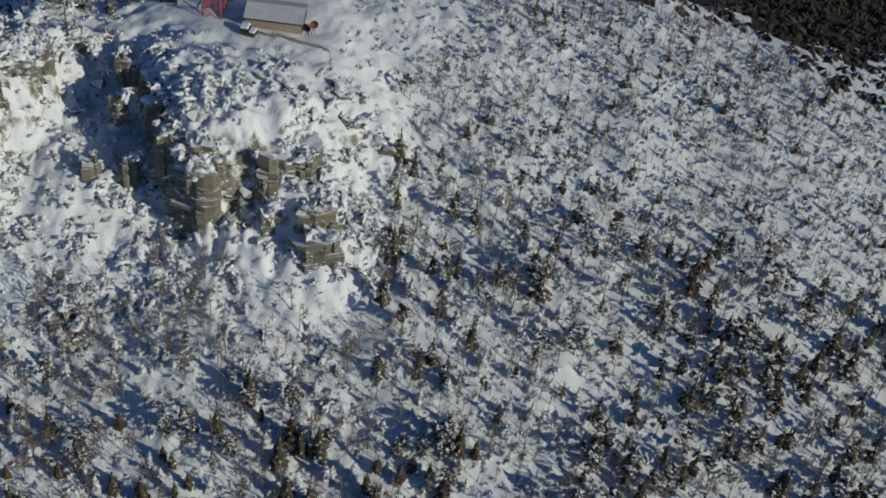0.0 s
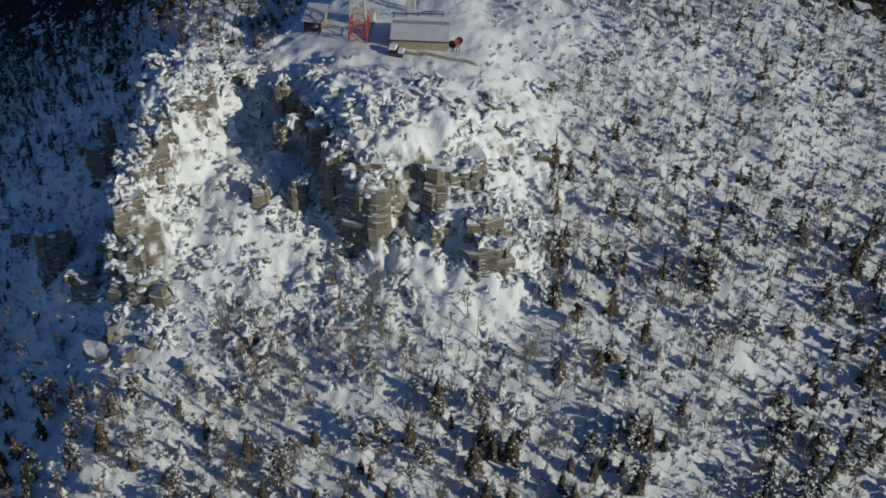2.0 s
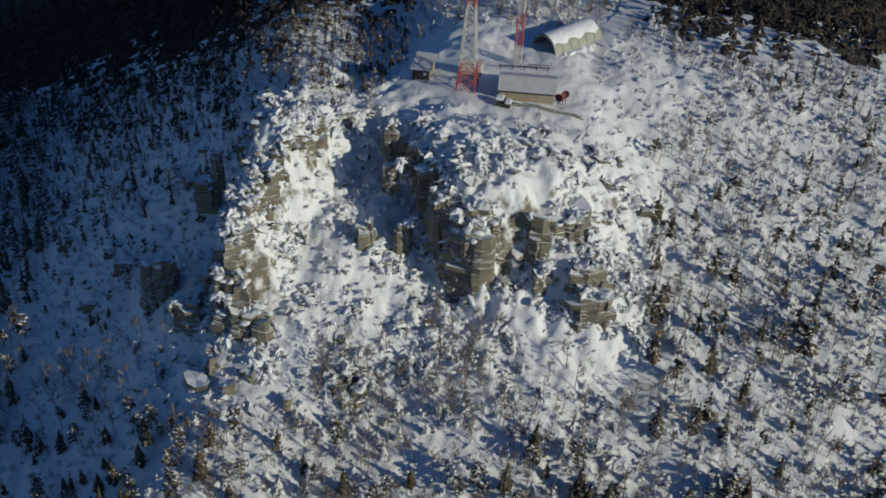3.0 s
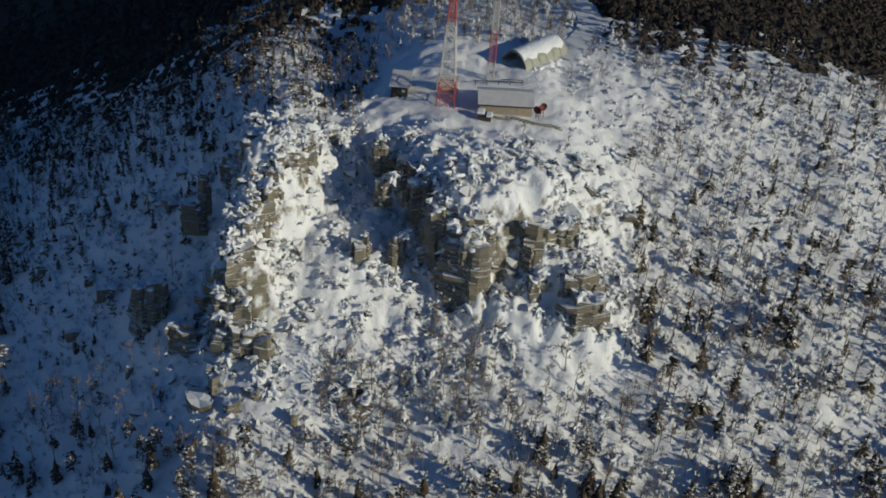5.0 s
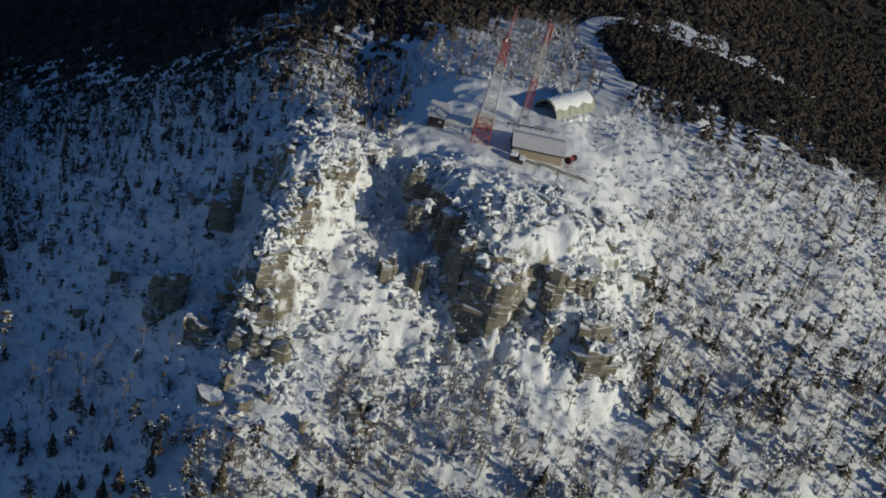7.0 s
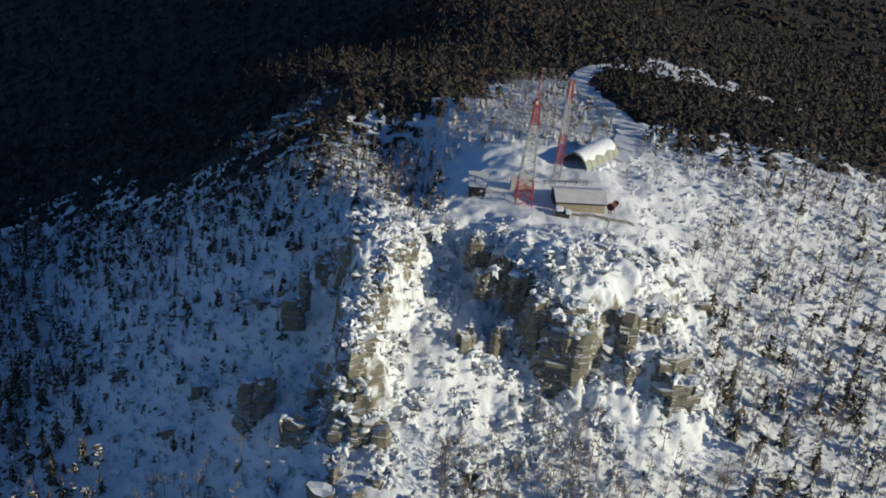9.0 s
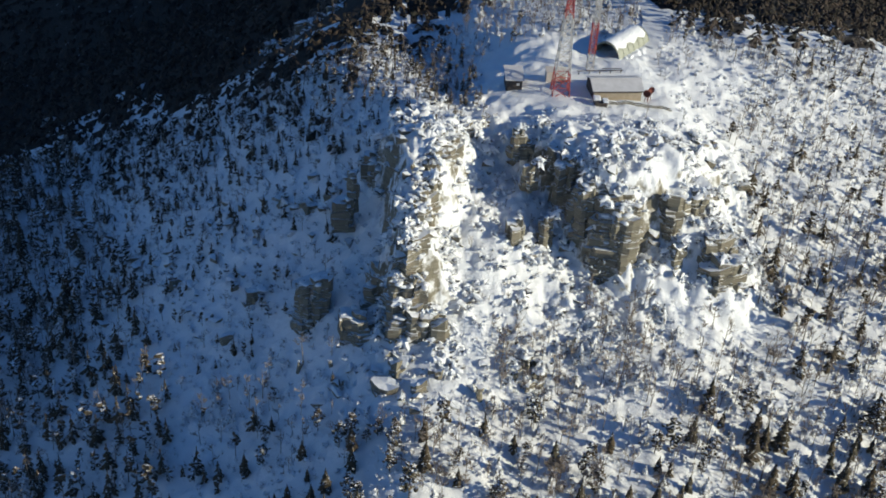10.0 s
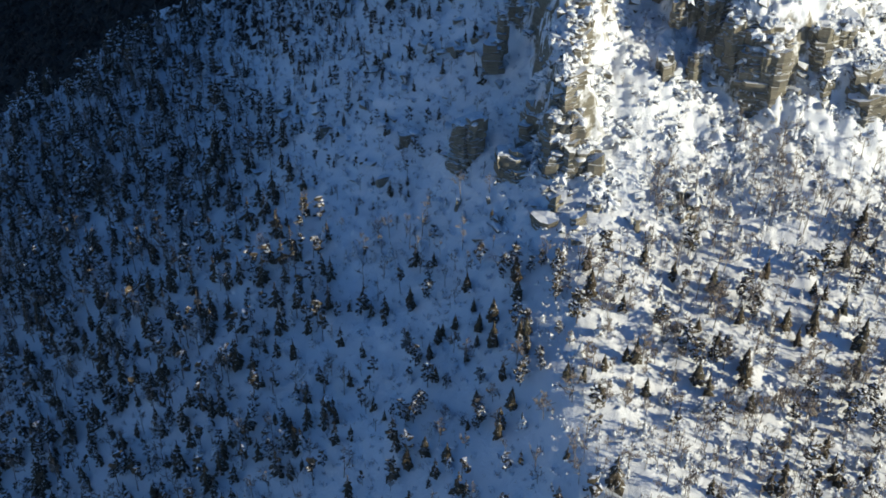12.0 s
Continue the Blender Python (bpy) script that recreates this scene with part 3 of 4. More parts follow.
# ---- trees ----
def conifer(rng, h, r, tiers, per, undersides=True):
    """Trunk and crown of a conifer: whorls of drooping sprays that thin out to the top."""
    pieces = []
    for k in range(tiers):
        s = k / max(1, tiers - 1)
        z = h * (0.16 + 0.80 * s)
        reach = r * (1 - s) ** 0.8 + 0.10 * r
        a0 = rng.uniform(0, 6.28)
        for i in range(per):
            if rng.random() < 0.12:
                continue
            a = a0 + i * 6.283 / per + rng.normal(0, 0.2)
            l = reach * rng.uniform(0.6, 1.2)
            c, s_ = math.cos(a), math.sin(a)
            zz = z + rng.normal(0, 0.03 * h)
            tip = np.array((c * l, s_ * l, zz - 0.28 * l))
            w = 0.34 * l + 0.06 * r
            mid = np.array((c * l * 0.55, s_ * l * 0.55, zz))
            side = np.array((-s_, c, 0)) * w
            v = np.array([(0, 0, zz + 0.10 * h), tip, mid + side + (0, 0, -0.14 * l), mid - side + (0, 0, -0.14 * l), mid + (0, 0, 0.16 * l), (c * 0.1 * l, s_ * 0.1 * l, zz - 0.08 * h)])
            t = np.array([(0, 2, 4), (4, 2, 1), (4, 1, 3), (0, 4, 3), (5, 1, 2), (5, 3, 1)])
            pieces.append((v, t if undersides else t[:4]))
    pieces.append((np.array([(0.05 * r, 0, h * 0.86), (-0.05 * r, 0.05 * r, h * 0.86), (0, -0.06 * r, h * 0.86), (0, 0, h * 1.04)]), np.array([(0, 1, 3), (1, 2, 3), (2, 0, 3)])))
    return rod((0, 0, -0.5), (0, 0, h * 0.9), 0.03 * h * 0.6, 0.01, 5), joined(pieces)


def pine(rng, h, r, tufts=46):
    """A pine with a loose rounded crown of tufts on a bare lower trunk."""
    pieces, wood = [], [rod((0, 0, -0.1), (0.02, 0.01, 0.95 * h), 0.018 * h, 0.004 * h, 5)]
    for k in range(tufts):
        s = rng.uniform(0.0, 1.0) ** 0.8
        z = h * (0.26 + 0.74 * s)
        reach = r * (0.35 + 1.15 * math.sin(math.pi * (0.18 + 0.80 * s)) ** 1.2) * rng.uniform(0.25, 1.1)
        a = rng.uniform(0, 6.28)
        at = np.array((math.cos(a) * reach, math.sin(a) * reach, z))
        v, t = blob(rng, r * rng.uniform(0.20, 0.42) * (46 / tufts) ** 0.4, 0.55)
        v = v * rng.uniform(0.45, 1.6, (12, 1)) * (1.0, 1.0, 1.25)
        pieces.append((v + at, t))
        if k % 3 == 0:
            wood.append(rod((0, 0, z - 0.35 * reach), at, 0.006 * h, 0.003 * h, 3))
    return joined(wood), joined(pieces)


def snow_pads(rng, h, r, count):
    pieces = []
    for k in range(count):
        s = rng.uniform(0.15, 0.92)
        a = rng.uniform(0, 6.28)
        l = (r * (1 - s) ** 0.8) * rng.uniform(0.35, 0.95)
        v, t = blob(rng, r * rng.uniform(0.07, 0.20), 0.35)
        v = v * (1.35, 0.8, 1.0)
        pieces.append((v + (math.cos(a) * l, math.sin(a) * l, h * (0.18 + 0.8 * s) - 0.1 * l), t))
    return joined(pieces)


def bare_tree(rng, h, spread, limbs, twigs):
    trunk = [rod((0, 0, -0.4), (0.03 * h, 0.02 * h, 0.55 * h), 0.014 * h, 0.009 * h, 4), rod((0.03 * h, 0.02 * h, 0.55 * h), (0.02 * h, 0, h), 0.009 * h, 0.002 * h, 4)]
    wood = []
    for k in range(limbs):
        z = h * rng.uniform(0.25, 0.9)
        a = rng.uniform(0, 6.28)
        l = spread * (1.15 - z / h) * rng.uniform(0.7, 1.3)
        root = np.array((0.02 * h, 0.01 * h, z))
        end = root + (math.cos(a) * l, math.sin(a) * l, l * rng.uniform(0.5, 1.1))
        wood.append(rod(root, end, 0.005 * h, 0.002 * h, 3))
        for q in range(twigs):
            f = rng.uniform(0.3, 1.0)
            p = root + (end - root) * f
            e = p + rng.normal(0, 0.34, 3) * l * (1, 1, 0.7) + (0, 0, 0.28 * l)
            w = np.cross(e - p, (0.1, 0.2, 1.0))
            w = w / (np.linalg.norm(w) + 1e-6) * 0.085
            wood.append((np.array([p - w, p + w, e]), np.array([(0, 1, 2)])))
    return joined(trunk), joined(wood)


def snow_bush(rng, r):
    """A low bush: stems fanned out, half buried in pads of snow."""
    stems, pads = [], []
    for k in range(18):
        a, l = rng.uniform(0, 6.28), r * rng.uniform(0.6, 1.3)
        e = np.array((math.cos(a) * l * 0.8, math.sin(a) * l * 0.8, l * rng.uniform(0.5, 1.2)))
        w = np.array((-math.sin(a), math.cos(a), 0)) * 0.032
        p = e * 0.15
        stems.append((np.array([p - w, p + w, e]), np.array([(0, 1, 2)])))
    for k in range(4):
        v = np.array([(1, 0, 0), (0, 1, 0), (-1, 0, 0), (0, -1, 0), (0, 0, 1), (0, 0, -1)]) * rng.uniform(0.7, 1.3, (6, 1)) * (1, 1, 0.6) * r * rng.uniform(0.24, 0.6)
        v = v @ np.array(Matrix.Rotation(rng.uniform(0, 6.28), 3, "Z"))
        t = np.array([(0, 1, 4), (1, 2, 4), (2, 3, 4), (3, 0, 4), (1, 0, 5), (2, 1, 5), (3, 2, 5), (0, 3, 5)])
        pads.append((v + (rng.normal(0, 0.5) * r, rng.normal(0, 0.5) * r, r * rng.uniform(0.1, 0.7)), t))
    return joined(stems), joined(pads)


rng = np.random.default_rng(5)
PINES = [pine(rng, 1.0, rng.uniform(0.13, 0.19), 60) for k in range(2)] + [conifer(rng, 1.0, rng.uniform(0.19, 0.27), 11, 8) for k in range(3)]
FIRS = [conifer(rng, 1.0, rng.uniform(0.26, 0.36), 8, 7) for k in range(5)]
PADS = [snow_pads(rng, 1.0, 0.34, 8) for k in range(5)]
PINE_PADS = [snow_pads(rng, 1.0, 0.22, 5) for k in range(5)]
BIRCH = [bare_tree(rng, 1.0 * 6, 1.7, 15, 11) for k in range(5)]
BUSH = [snow_bush(rng, 1.0) for k in range(6)]
FAR = [conifer(rng, 1.0, rng.uniform(0.26, 0.38), 3, 3, False) for k in range(5)]
THIN_PINES = [conifer(rng, 1.0, rng.uniform(0.21, 0.30), 6, 5, False) for k in range(3)] + [pine(rng, 1.0, rng.uniform(0.14, 0.19), 10) for k in range(2)]
THIN_FIRS = [conifer(rng, 1.0, rng.uniform(0.26, 0.36), 6, 5, False) for k in range(5)]
THIN_BIRCH = [bare_tree(rng, 1.0 * 6, 1.7, 7, 7) for k in range(5)]
TUFT = [tuft(rng, 1.0) for k in range(7)]


def place(arrays, xs, ys, sizes, turns, sink=0.0, zs=None):
    """Many copies of some arrays set on the ground, joined into one."""
    zs = height(np.array(xs), np.array(ys)) if zs is None else zs
    vs, ts, n = [], [], 0
    for k, (x, y, z, s, a) in enumerate(zip(xs, ys, zs, sizes, turns)):
        v, t = arrays[k % len(arrays)]
        c, d = math.cos(a), math.sin(a)
        v = v @ np.array([[c, d, 0], [-d, c, 0], [0, 0, 1]]) * s + (x, y, z - sink * s)
        vs.append(v)
        ts.append(t + n)
        n += len(v)
    return np.concatenate(vs), np.concatenate(ts)


ROAD = [(25, 37), (30, 48), (34.5, 65), (31.5, 85), (28, 105), (27, 130), (33, 149), (46, 160), (58, 155), (68, 142)]
FAR_ROAD = [(276, 640), (288, 560), (290, 525), (300, 504), (312, 494)]


def road_distance(x, y, line=ROAD):
    d = np.full_like(x, 1e9)
    for (ax, ay), (bx, by) in zip(line[:-1], line[1:]):
        ex, ey = bx - ax, by - ay
        t = np.clip(((x - ax) * ex + (y - ay) * ey) / (ex * ex + ey * ey), 0, 1)
        d = np.minimum(d, np.hypot(x - ax - t * ex, y - ay - t * ey))
    return d


def clear_of(x, y, low=False):
    """Where plants may stand: off the buildings, the cliff and the road."""
    yard = (np.abs(x - 6) < 22) & (y > -1) & (y < 42)
    edge = inside(x, y, PLATFORM)
    cliff = (edge > -6) & (y < -8) & (x < 46)
    cliff |= inside(x, y, BUTTRESS) > -5
    cliff |= (x > -50) & (x < -18) & (y > -67) & (y < -40)
    cliff &= not low
    hollow = np.hypot(x - 43, y + 41) < 5
    return ~(yard | hollow | cliff | (road_distance(x, y) < 4.5))


def spread(rng, x0, x1, y0, y1, each):
    """Evenly uneven places, one to so many square metres."""
    s = math.sqrt(each)
    xs, ys = np.meshgrid(np.arange(x0, x1, s), np.arange(y0, y1, s))
    xs = xs.ravel() + rng.uniform(-0.8, 0.8, xs.size) * s
    ys = ys.ravel() + rng.uniform(-0.8, 0.8, ys.size) * s
    return xs, ys


def zone(x, y):
    """0 open shaded slope, 1 sunlit front slope, 2 shaded lower slope, 3 upper heath, 4 forest, 5 platform."""
    z = np.ones(x.shape, int)
    z[(x < -37) & (y > -44 - 0.0 * x)] = 0
    z[(x < -37) & (y < -40 + 0.35 * (x + 40))] = 2
    z[(x < -108 - 0.4 * (y - 10)) & (y < 90)] = 2
    z[(y > -6) & (x > 30)] = 3
    z[inside(x, y, PLATFORM) > -2] = 5
    z[(x < -18) & (x > -42) & (y > -14) & (y < 60)] = 0
    z[(y > 38 + 5 * vnoise(x / 7, y / 7, 92)) & (x > -18 + 7 * vnoise(x / 8, y / 8, 93))] = 3
    z[(x > -33) & (x < 3) & (y > -47) & (y < -10)] = 5
    z[y > forest_line(x) + 10 * vnoise(x / 16, y / 16, 91)] = 4
    z[hump(x, y, -66, 97, 12, 1.0, 5) > 0.4] = 0
    return z


rng = np.random.default_rng(11)
X, Y = spread(rng, -232, 190, -135, 130, 6.5)
ok = clear_of(X, Y)
X, Y = X[ok], Y[ok]
Z = zone(X, Y)
keep = np.select([Z == 0, Z == 1, Z == 2, Z == 3, Z == 5], [0.30, 0.76 + 0.06 * (X > 40), 0.36 + 0.34 * np.clip((-72 - X) / 40, 0, 1) + 0.25 * np.clip((-125 - X) / 40, 0, 1), 0.95, 0.08], 0.0)
clump = 0.5 + 0.5 * vnoise(X / 13, Y / 13, 3)
keep = keep * (0.75 + 0.5 * clump)
keep = np.where(Z == 0, keep + 0.75 * np.clip((Y - forest_line(X) + 50) / 45, 0, 1) + 0.10 * np.clip((-60 - X) / 60, 0, 1) + 0.42 * np.clip((Y + 20) / 45, 0, 1), keep)
on = rng.random(len(X)) < keep
X, Y, Z = X[on], Y[on], Z[on]
draw = rng.random(len(X))
KIND = np.where(Z == 1, np.where(draw < 0.19 + 0.14 * (X > 92), 0, np.where(draw < 0.36, 1, 2)),
       np.where(Z == 2, np.where(draw < 0.64, 0, np.where(draw < 0.74, 1, 2)),
       np.where(Z == 3, np.where(draw < np.where((Y > 36) & (X < 32), 0.05, np.where(X > 60, 0.19, 0.11)), 0, np.where(draw < 0.24, 1, 2)),
       np.where(Z == 0, np.where(draw < 0.6, 0, 2), np.where(draw < 0.2, 1, 2)))))
foot = (X > -22) & (X < 46) & (Y > -60) & (Y < -34)
KIND = np.where((foot | (hump(X, Y, -68, 88, 15, 1.0, 11) > 0.35)) & (KIND == 0), 2, KIND)
SIZE = np.select([KIND == 0, KIND == 1], [rng.uniform(3.2, 7.4, len(X)) * np.where(Z == 1, 1.27, 1.0), rng.uniform(2.2, 4.8, len(X))], rng.uniform(0.6, 1.5, len(X)))
SIZE = np.where(Z == 2, SIZE * np.clip(1.0 + 0.2 * (-72 - X) / 40, 0.95, 1.2), SIZE)
SIZE = np.where((Z == 0) | (Z == 5), SIZE * 0.66, np.where(Z == 3, SIZE * 0.75, SIZE))
TURN = rng.uniform(0, 6.28, len(X))
ZG = height(X, Y)
NEAR = (Y < -24) & (Y > -104) & (X > -70) & (X < 110)


def tree_meshes():
    out = {0: [], 1: [], 2: []}
    for (trunk, crown), pad in zip(PINES, PINE_PADS):
        out[0].append((tri_mesh("trunk", *trunk, [M_BARK]), tri_mesh("crown", *crown, [M_NEEDLE]), tri_mesh("snow_cover", *pad, [M_SNOW])))
    for (trunk, crown), pad in zip(FIRS, PADS):
        out[1].append((tri_mesh("trunk", *trunk, [M_BARK]), tri_mesh("crown", *crown, [M_NEEDLE_SNOW]), tri_mesh("snow_cover", *pad, [M_SNOW])))
    for (trunk, wood) in BIRCH:
        out[2].append((tri_mesh("trunk", *trunk, [M_TWIG]), tri_mesh("crown", *wood, [M_TWIG]), None))
    return out


MESHES = tree_meshes()
NAMES = {0: ("pine_tree", "dark green-brown pine standing in snow", "tree", "pines on the slope"),
         1: ("young_fir_tree", "young fir laden with clumps of snow", "tree", "snowy firs on the slope"),
         2: ("bare_birch_tree", "thin leafless birch standing in snow", "tree", "bare birches on the slope")}
LIMIT = {0: 240, 1: 240, 2: 280}
as_things = np.zeros(len(X), bool)
for kind, most in LIMIT.items():
    pick = np.nonzero(NEAR & (KIND == kind))[0]
    pick = pick[np.argsort(Y[pick])][:most]
    as_things[pick] = True
    for k in pick:
        name, label, cat, group = NAMES[kind]
        trunk, crown, pad = MESHES[kind][k % 5]
        m = Matrix.LocRotScale((X[k], Y[k], ZG[k] - 0.05), Euler((0, 0, TURN[k])), (SIZE[k],) * 3)
        t = empty(name, m, label, cat, group)
        part("trunk", trunk, t)
        part("crown", crown, t)
        if pad:
            tagged(part("snow_cover", pad, t, "pads of white snow"), kind="stuff")

for kind, (trunks, crowns, mat, label) in {0: ([p[0] for p in THIN_PINES], [p[1] for p in THIN_PINES], M_NEEDLE, "scattered dark pines on the snowy slopes"),
                                           1: ([p[0] for p in THIN_FIRS], [p[1] for p in THIN_FIRS], M_NEEDLE_SNOW, "scattered snow-laden young firs"),
                                           2: ([p[0] for p in THIN_BIRCH], [p[1] for p in THIN_BIRCH], M_TWIG, "thin leafless birches scattered over snow")}.items():
    q = (KIND == kind) & ~as_things
    args = X[q], Y[q], SIZE[q], TURN[q], 0.02, ZG[q]
    sets = [(place(crowns, *args), 0)]
    sets.append((place(trunks, *args), 1))
    if kind == 1:
        sets.append((place(PADS, *args), 2))
    v, t = joined([s[0] for s in sets])
    slots = np.concatenate([np.full(len(s[0][1]), s[1]) for s in sets])
    ob = new(("pine_trees", "fir_trees", "birch_trees")[kind], tri_mesh("trees", v, t, [mat, M_BARK if kind < 2 else M_TWIG, M_SNOW], slots))
    tagged(ob, label, "trees", kind="stuff")

# low bushes with snow on them
rng = np.random.default_rng(23)
BX, BY = spread(rng, -140, 160, -115, 112, 4.2)
ok = clear_of(BX, BY, True)
BX, BY = BX[ok], BY[ok]
bz = zone(BX, BY)
bk = np.where((bz == 3) & (BY > 36) & (BX < 45), 0.3, 1.0) * np.select([bz == 0, bz == 1, bz == 2, bz == 3, bz == 5], [0.75, 0.60, 0.62, 1.0, 0.40], 0.0) * (0.6 + 0.8 * (0.5 + 0.5 * vnoise(BX / 8, BY / 8, 71)))
on = rng.random(len(BX)) < bk
BX, BY = BX[on], BY[on]
bs, bt = rng.uniform(0.5, 1.15, len(BX)) * np.where((BX > -33) & (BX < 20) & (BY > -54) & (BY < -12), 1.45, 1.0), rng.uniform(0, 6.28, len(BX))
bg = height(BX, BY)
stems, pads = place([b[0] for b in BUSH], BX, BY, bs, bt, 0.05, bg), place([b[1] for b in BUSH], BX, BY, bs, bt, 0.05, bg)
v, t = joined([stems, pads])
bushes = new("bushes", tri_mesh("bushes", v, t, [M_TWIG, M_SNOW], np.concatenate([np.zeros(len(stems[1])), np.ones(len(pads[1]))])))
tagged(bushes, "low leafless bushes half buried in snow", "bushes", kind="stuff")

# dwarf bushes under snow on the cliff, its ledges and the bowl
rng = np.random.default_rng(29)
TX, TY = spread(rng, -42, 48, -58, -4, 1.35)
edge = inside(TX, TY, PLATFORM)
share = np.where(((edge > -5) & (edge < 5) & (TY < -4)) | (inside(TX, TY, BUTTRESS) > -5), 0.85, np.where(edge > 0, np.where(TY < -12, 0.5, 0.2), 0.4)) * np.clip(3.2 * fbm(TX / 4.6, TY / 4.6, 3, 55) + 0.25, 0.02, 1)
bare = (((TX + 12) / 7.5) ** 2 + ((TY + 18) / 11) ** 2 < 1) | (((TX + 22) / 6.5) ** 2 + ((TY + 27) / 9) ** 2 < 1)
share = np.where(bare, share * 0.12, share)
on = rng.random(len(TX)) < share
TX, TY = TX[on], TY[on]
TZ = height(TX, TY)
for x, y, top, base, rx, ry, turn in FIN + RIM + FACE + LEDGES + LOW:
    n = int(rx * ry * 0.45)
    a, r = rng.uniform(0, 6.28, n), 0.85 * rng.random(n) ** 0.5
    TX, TY = np.append(TX, x + rx * r * np.cos(a)), np.append(TY, y + ry * r * np.sin(a))
    TZ = np.append(TZ, np.full(n, top - 0.3))
args = TX, TY, 0.55 + 1.7 * rng.random(len(TX)) ** 1.7, rng.uniform(0, 6.28, len(TX)), 0.1, TZ
dark, white = place([q[0] for q in TUFT], *args), place([q[1] for q in TUFT], *args)
v, t = joined([dark, white])
tufts = new("dwarf_bushes", tri_mesh("dwarf_bushes", v, t, [M_NEEDLE, M_SNOW], np.concatenate([np.zeros(len(dark[1])), np.ones(len(white[1]))])))
tagged(tufts, "dwarf evergreen bushes weighed down by snow on the cliff", "bushes", kind="stuff")

# the dense forest behind and below
rng = np.random.default_rng(31)
far_sets = []
for x0, x1, y0, y1, each, lo, hi in ((-260, 260, -140, 170, 15.0, 5.5, 10.5), (-330, 330, 170, 420, 30.0, 8.5, 14), (-300, 520, 420, 700, 95.0, 12, 18), (-700, -300, 420, 700, 150.0, 12, 19), (-700, 520, 700, 1100, 170.0, 12, 19), (-700, -260, -140, 170, 60.0, 8, 13), (-700, -330, 170, 420, 80.0, 10, 16)):
    FX, FY = spread(rng, x0, x1, y0, y1, each)
    fz, past = zone(FX, FY), FY - forest_line(FX)
    ok = ((fz == 4) | ((fz == 0) & (FX < -45) & (past > -50) & (hump(FX, FY, -66, 97, 14, 1.0, 7) < 0.3))) & (road_distance(FX, FY, FAR_ROAD) > 13) & (road_distance(FX, FY) > 4.0) & ((hump(FX, FY, 78, 162, 30, 1.0, 20) < 0.55) | (rng.random(len(FX)) < 0.3)) & (hump(FX, FY, -68, 88, 15, 1.0, 11) < 0.35)
    FX, FY, past = FX[ok], FY[ok], past[ok]
    thin = rng.random(len(FX)) < np.where(FX < -40, np.clip((past + 44) / 62, 0.03, 1.0), np.where(FX > 22, np.clip(past / 14, 0.6, 1.0), np.clip(past / 20, 0.6, 1.0)))
    FX, FY = FX[thin], FY[thin]
    far_sets.append(place([f[1] for f in FAR], FX, FY, rng.uniform(lo, hi, len(FX)), rng.uniform(0, 6.28, len(FX)), 0.1))
RX, RY = spread(rng, 30, 75, 55, 135, 11.0)
side = road_distance(RX, RY)
ok = (side > 5) & (side < 22) & (rng.random(len(RX)) < 0.4) & (RX > np.interp(RY, [55, 62, 92, 116, 135], [33, 36, 30, 26, 40]))
far_sets.append(place([f[1] for f in THIN_PINES], RX[ok], RY[ok], rng.uniform(5, 9.5, ok.sum()), rng.uniform(0, 6.28, ok.sum()), 0.05))
v, t = joined(far_sets)
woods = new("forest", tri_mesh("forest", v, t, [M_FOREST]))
tagged(woods, "dense dark conifer forest behind the summit", "forest", kind="stuff")


# ---- buildings and masts on the summit ----
M_ROOF = plain("weathered_sheet_roof", (0.60, 0.59, 0.61), (0.46, 0.455, 0.47), 0.5, 0.75)
M_WALL = plain("beige_boards", (0.42, 0.35, 0.26), (0.30, 0.25, 0.18), 1.5)
M_DARK = plain("dark_boards", (0.06, 0.05, 0.045), (0.03, 0.025, 0.022), 2.0)
M_RED = plain("faded_red_paint", (0.50, 0.11, 0.09), (0.36, 0.075, 0.065), 1.5, 0.55)
M_WHITE = plain("dull_white_paint", (0.68, 0.65, 0.60), (0.50, 0.48, 0.44), 1.5, 0.6)
M_RUST = plain("rust_red_metal", (0.26, 0.07, 0.045), (0.12, 0.035, 0.028), 2.0, 0.7)
M_PALE = plain("pale_panel", (0.62, 0.56, 0.50), (0.48, 0.43, 0.39), 0.8, 0.7)
M_TENT = plain("grey_green_sheet", (0.36, 0.37, 0.30), (0.25, 0.26, 0.21), 0.7, 0.6)
M_STONE = plain("pale_stone", (0.50, 0.44, 0.34), (0.30, 0.26, 0.20), 1.2, 0.9, 0.0, 0.8)
M_PATH = plain("packed_snow", (0.72, 0.73, 0.76), (0.60, 0.62, 0.66), 0.4, 0.7)


def solid(name, pieces, mat, parent, label=""):
    v, t = joined(pieces)
    return part(name, tri_mesh(name, v, t, [mat]), parent, label)


def prism(profile, x0, x1):
    """A closed outline in y and z drawn out along x."""
    n = len(profile)
    v = np.array([(x0, y, z) for y, z in profile] + [(x1, y, z) for y, z in profile])
    t = []
    for i in range(n):
        j = (i + 1) % n
        t += [(i, j, n + j), (i, n + j, n + i)]
    for i in range(1, n - 1):
        t += [(0, i + 1, i), (n, n + i, n + i + 1)]
    return v, np.array(t)


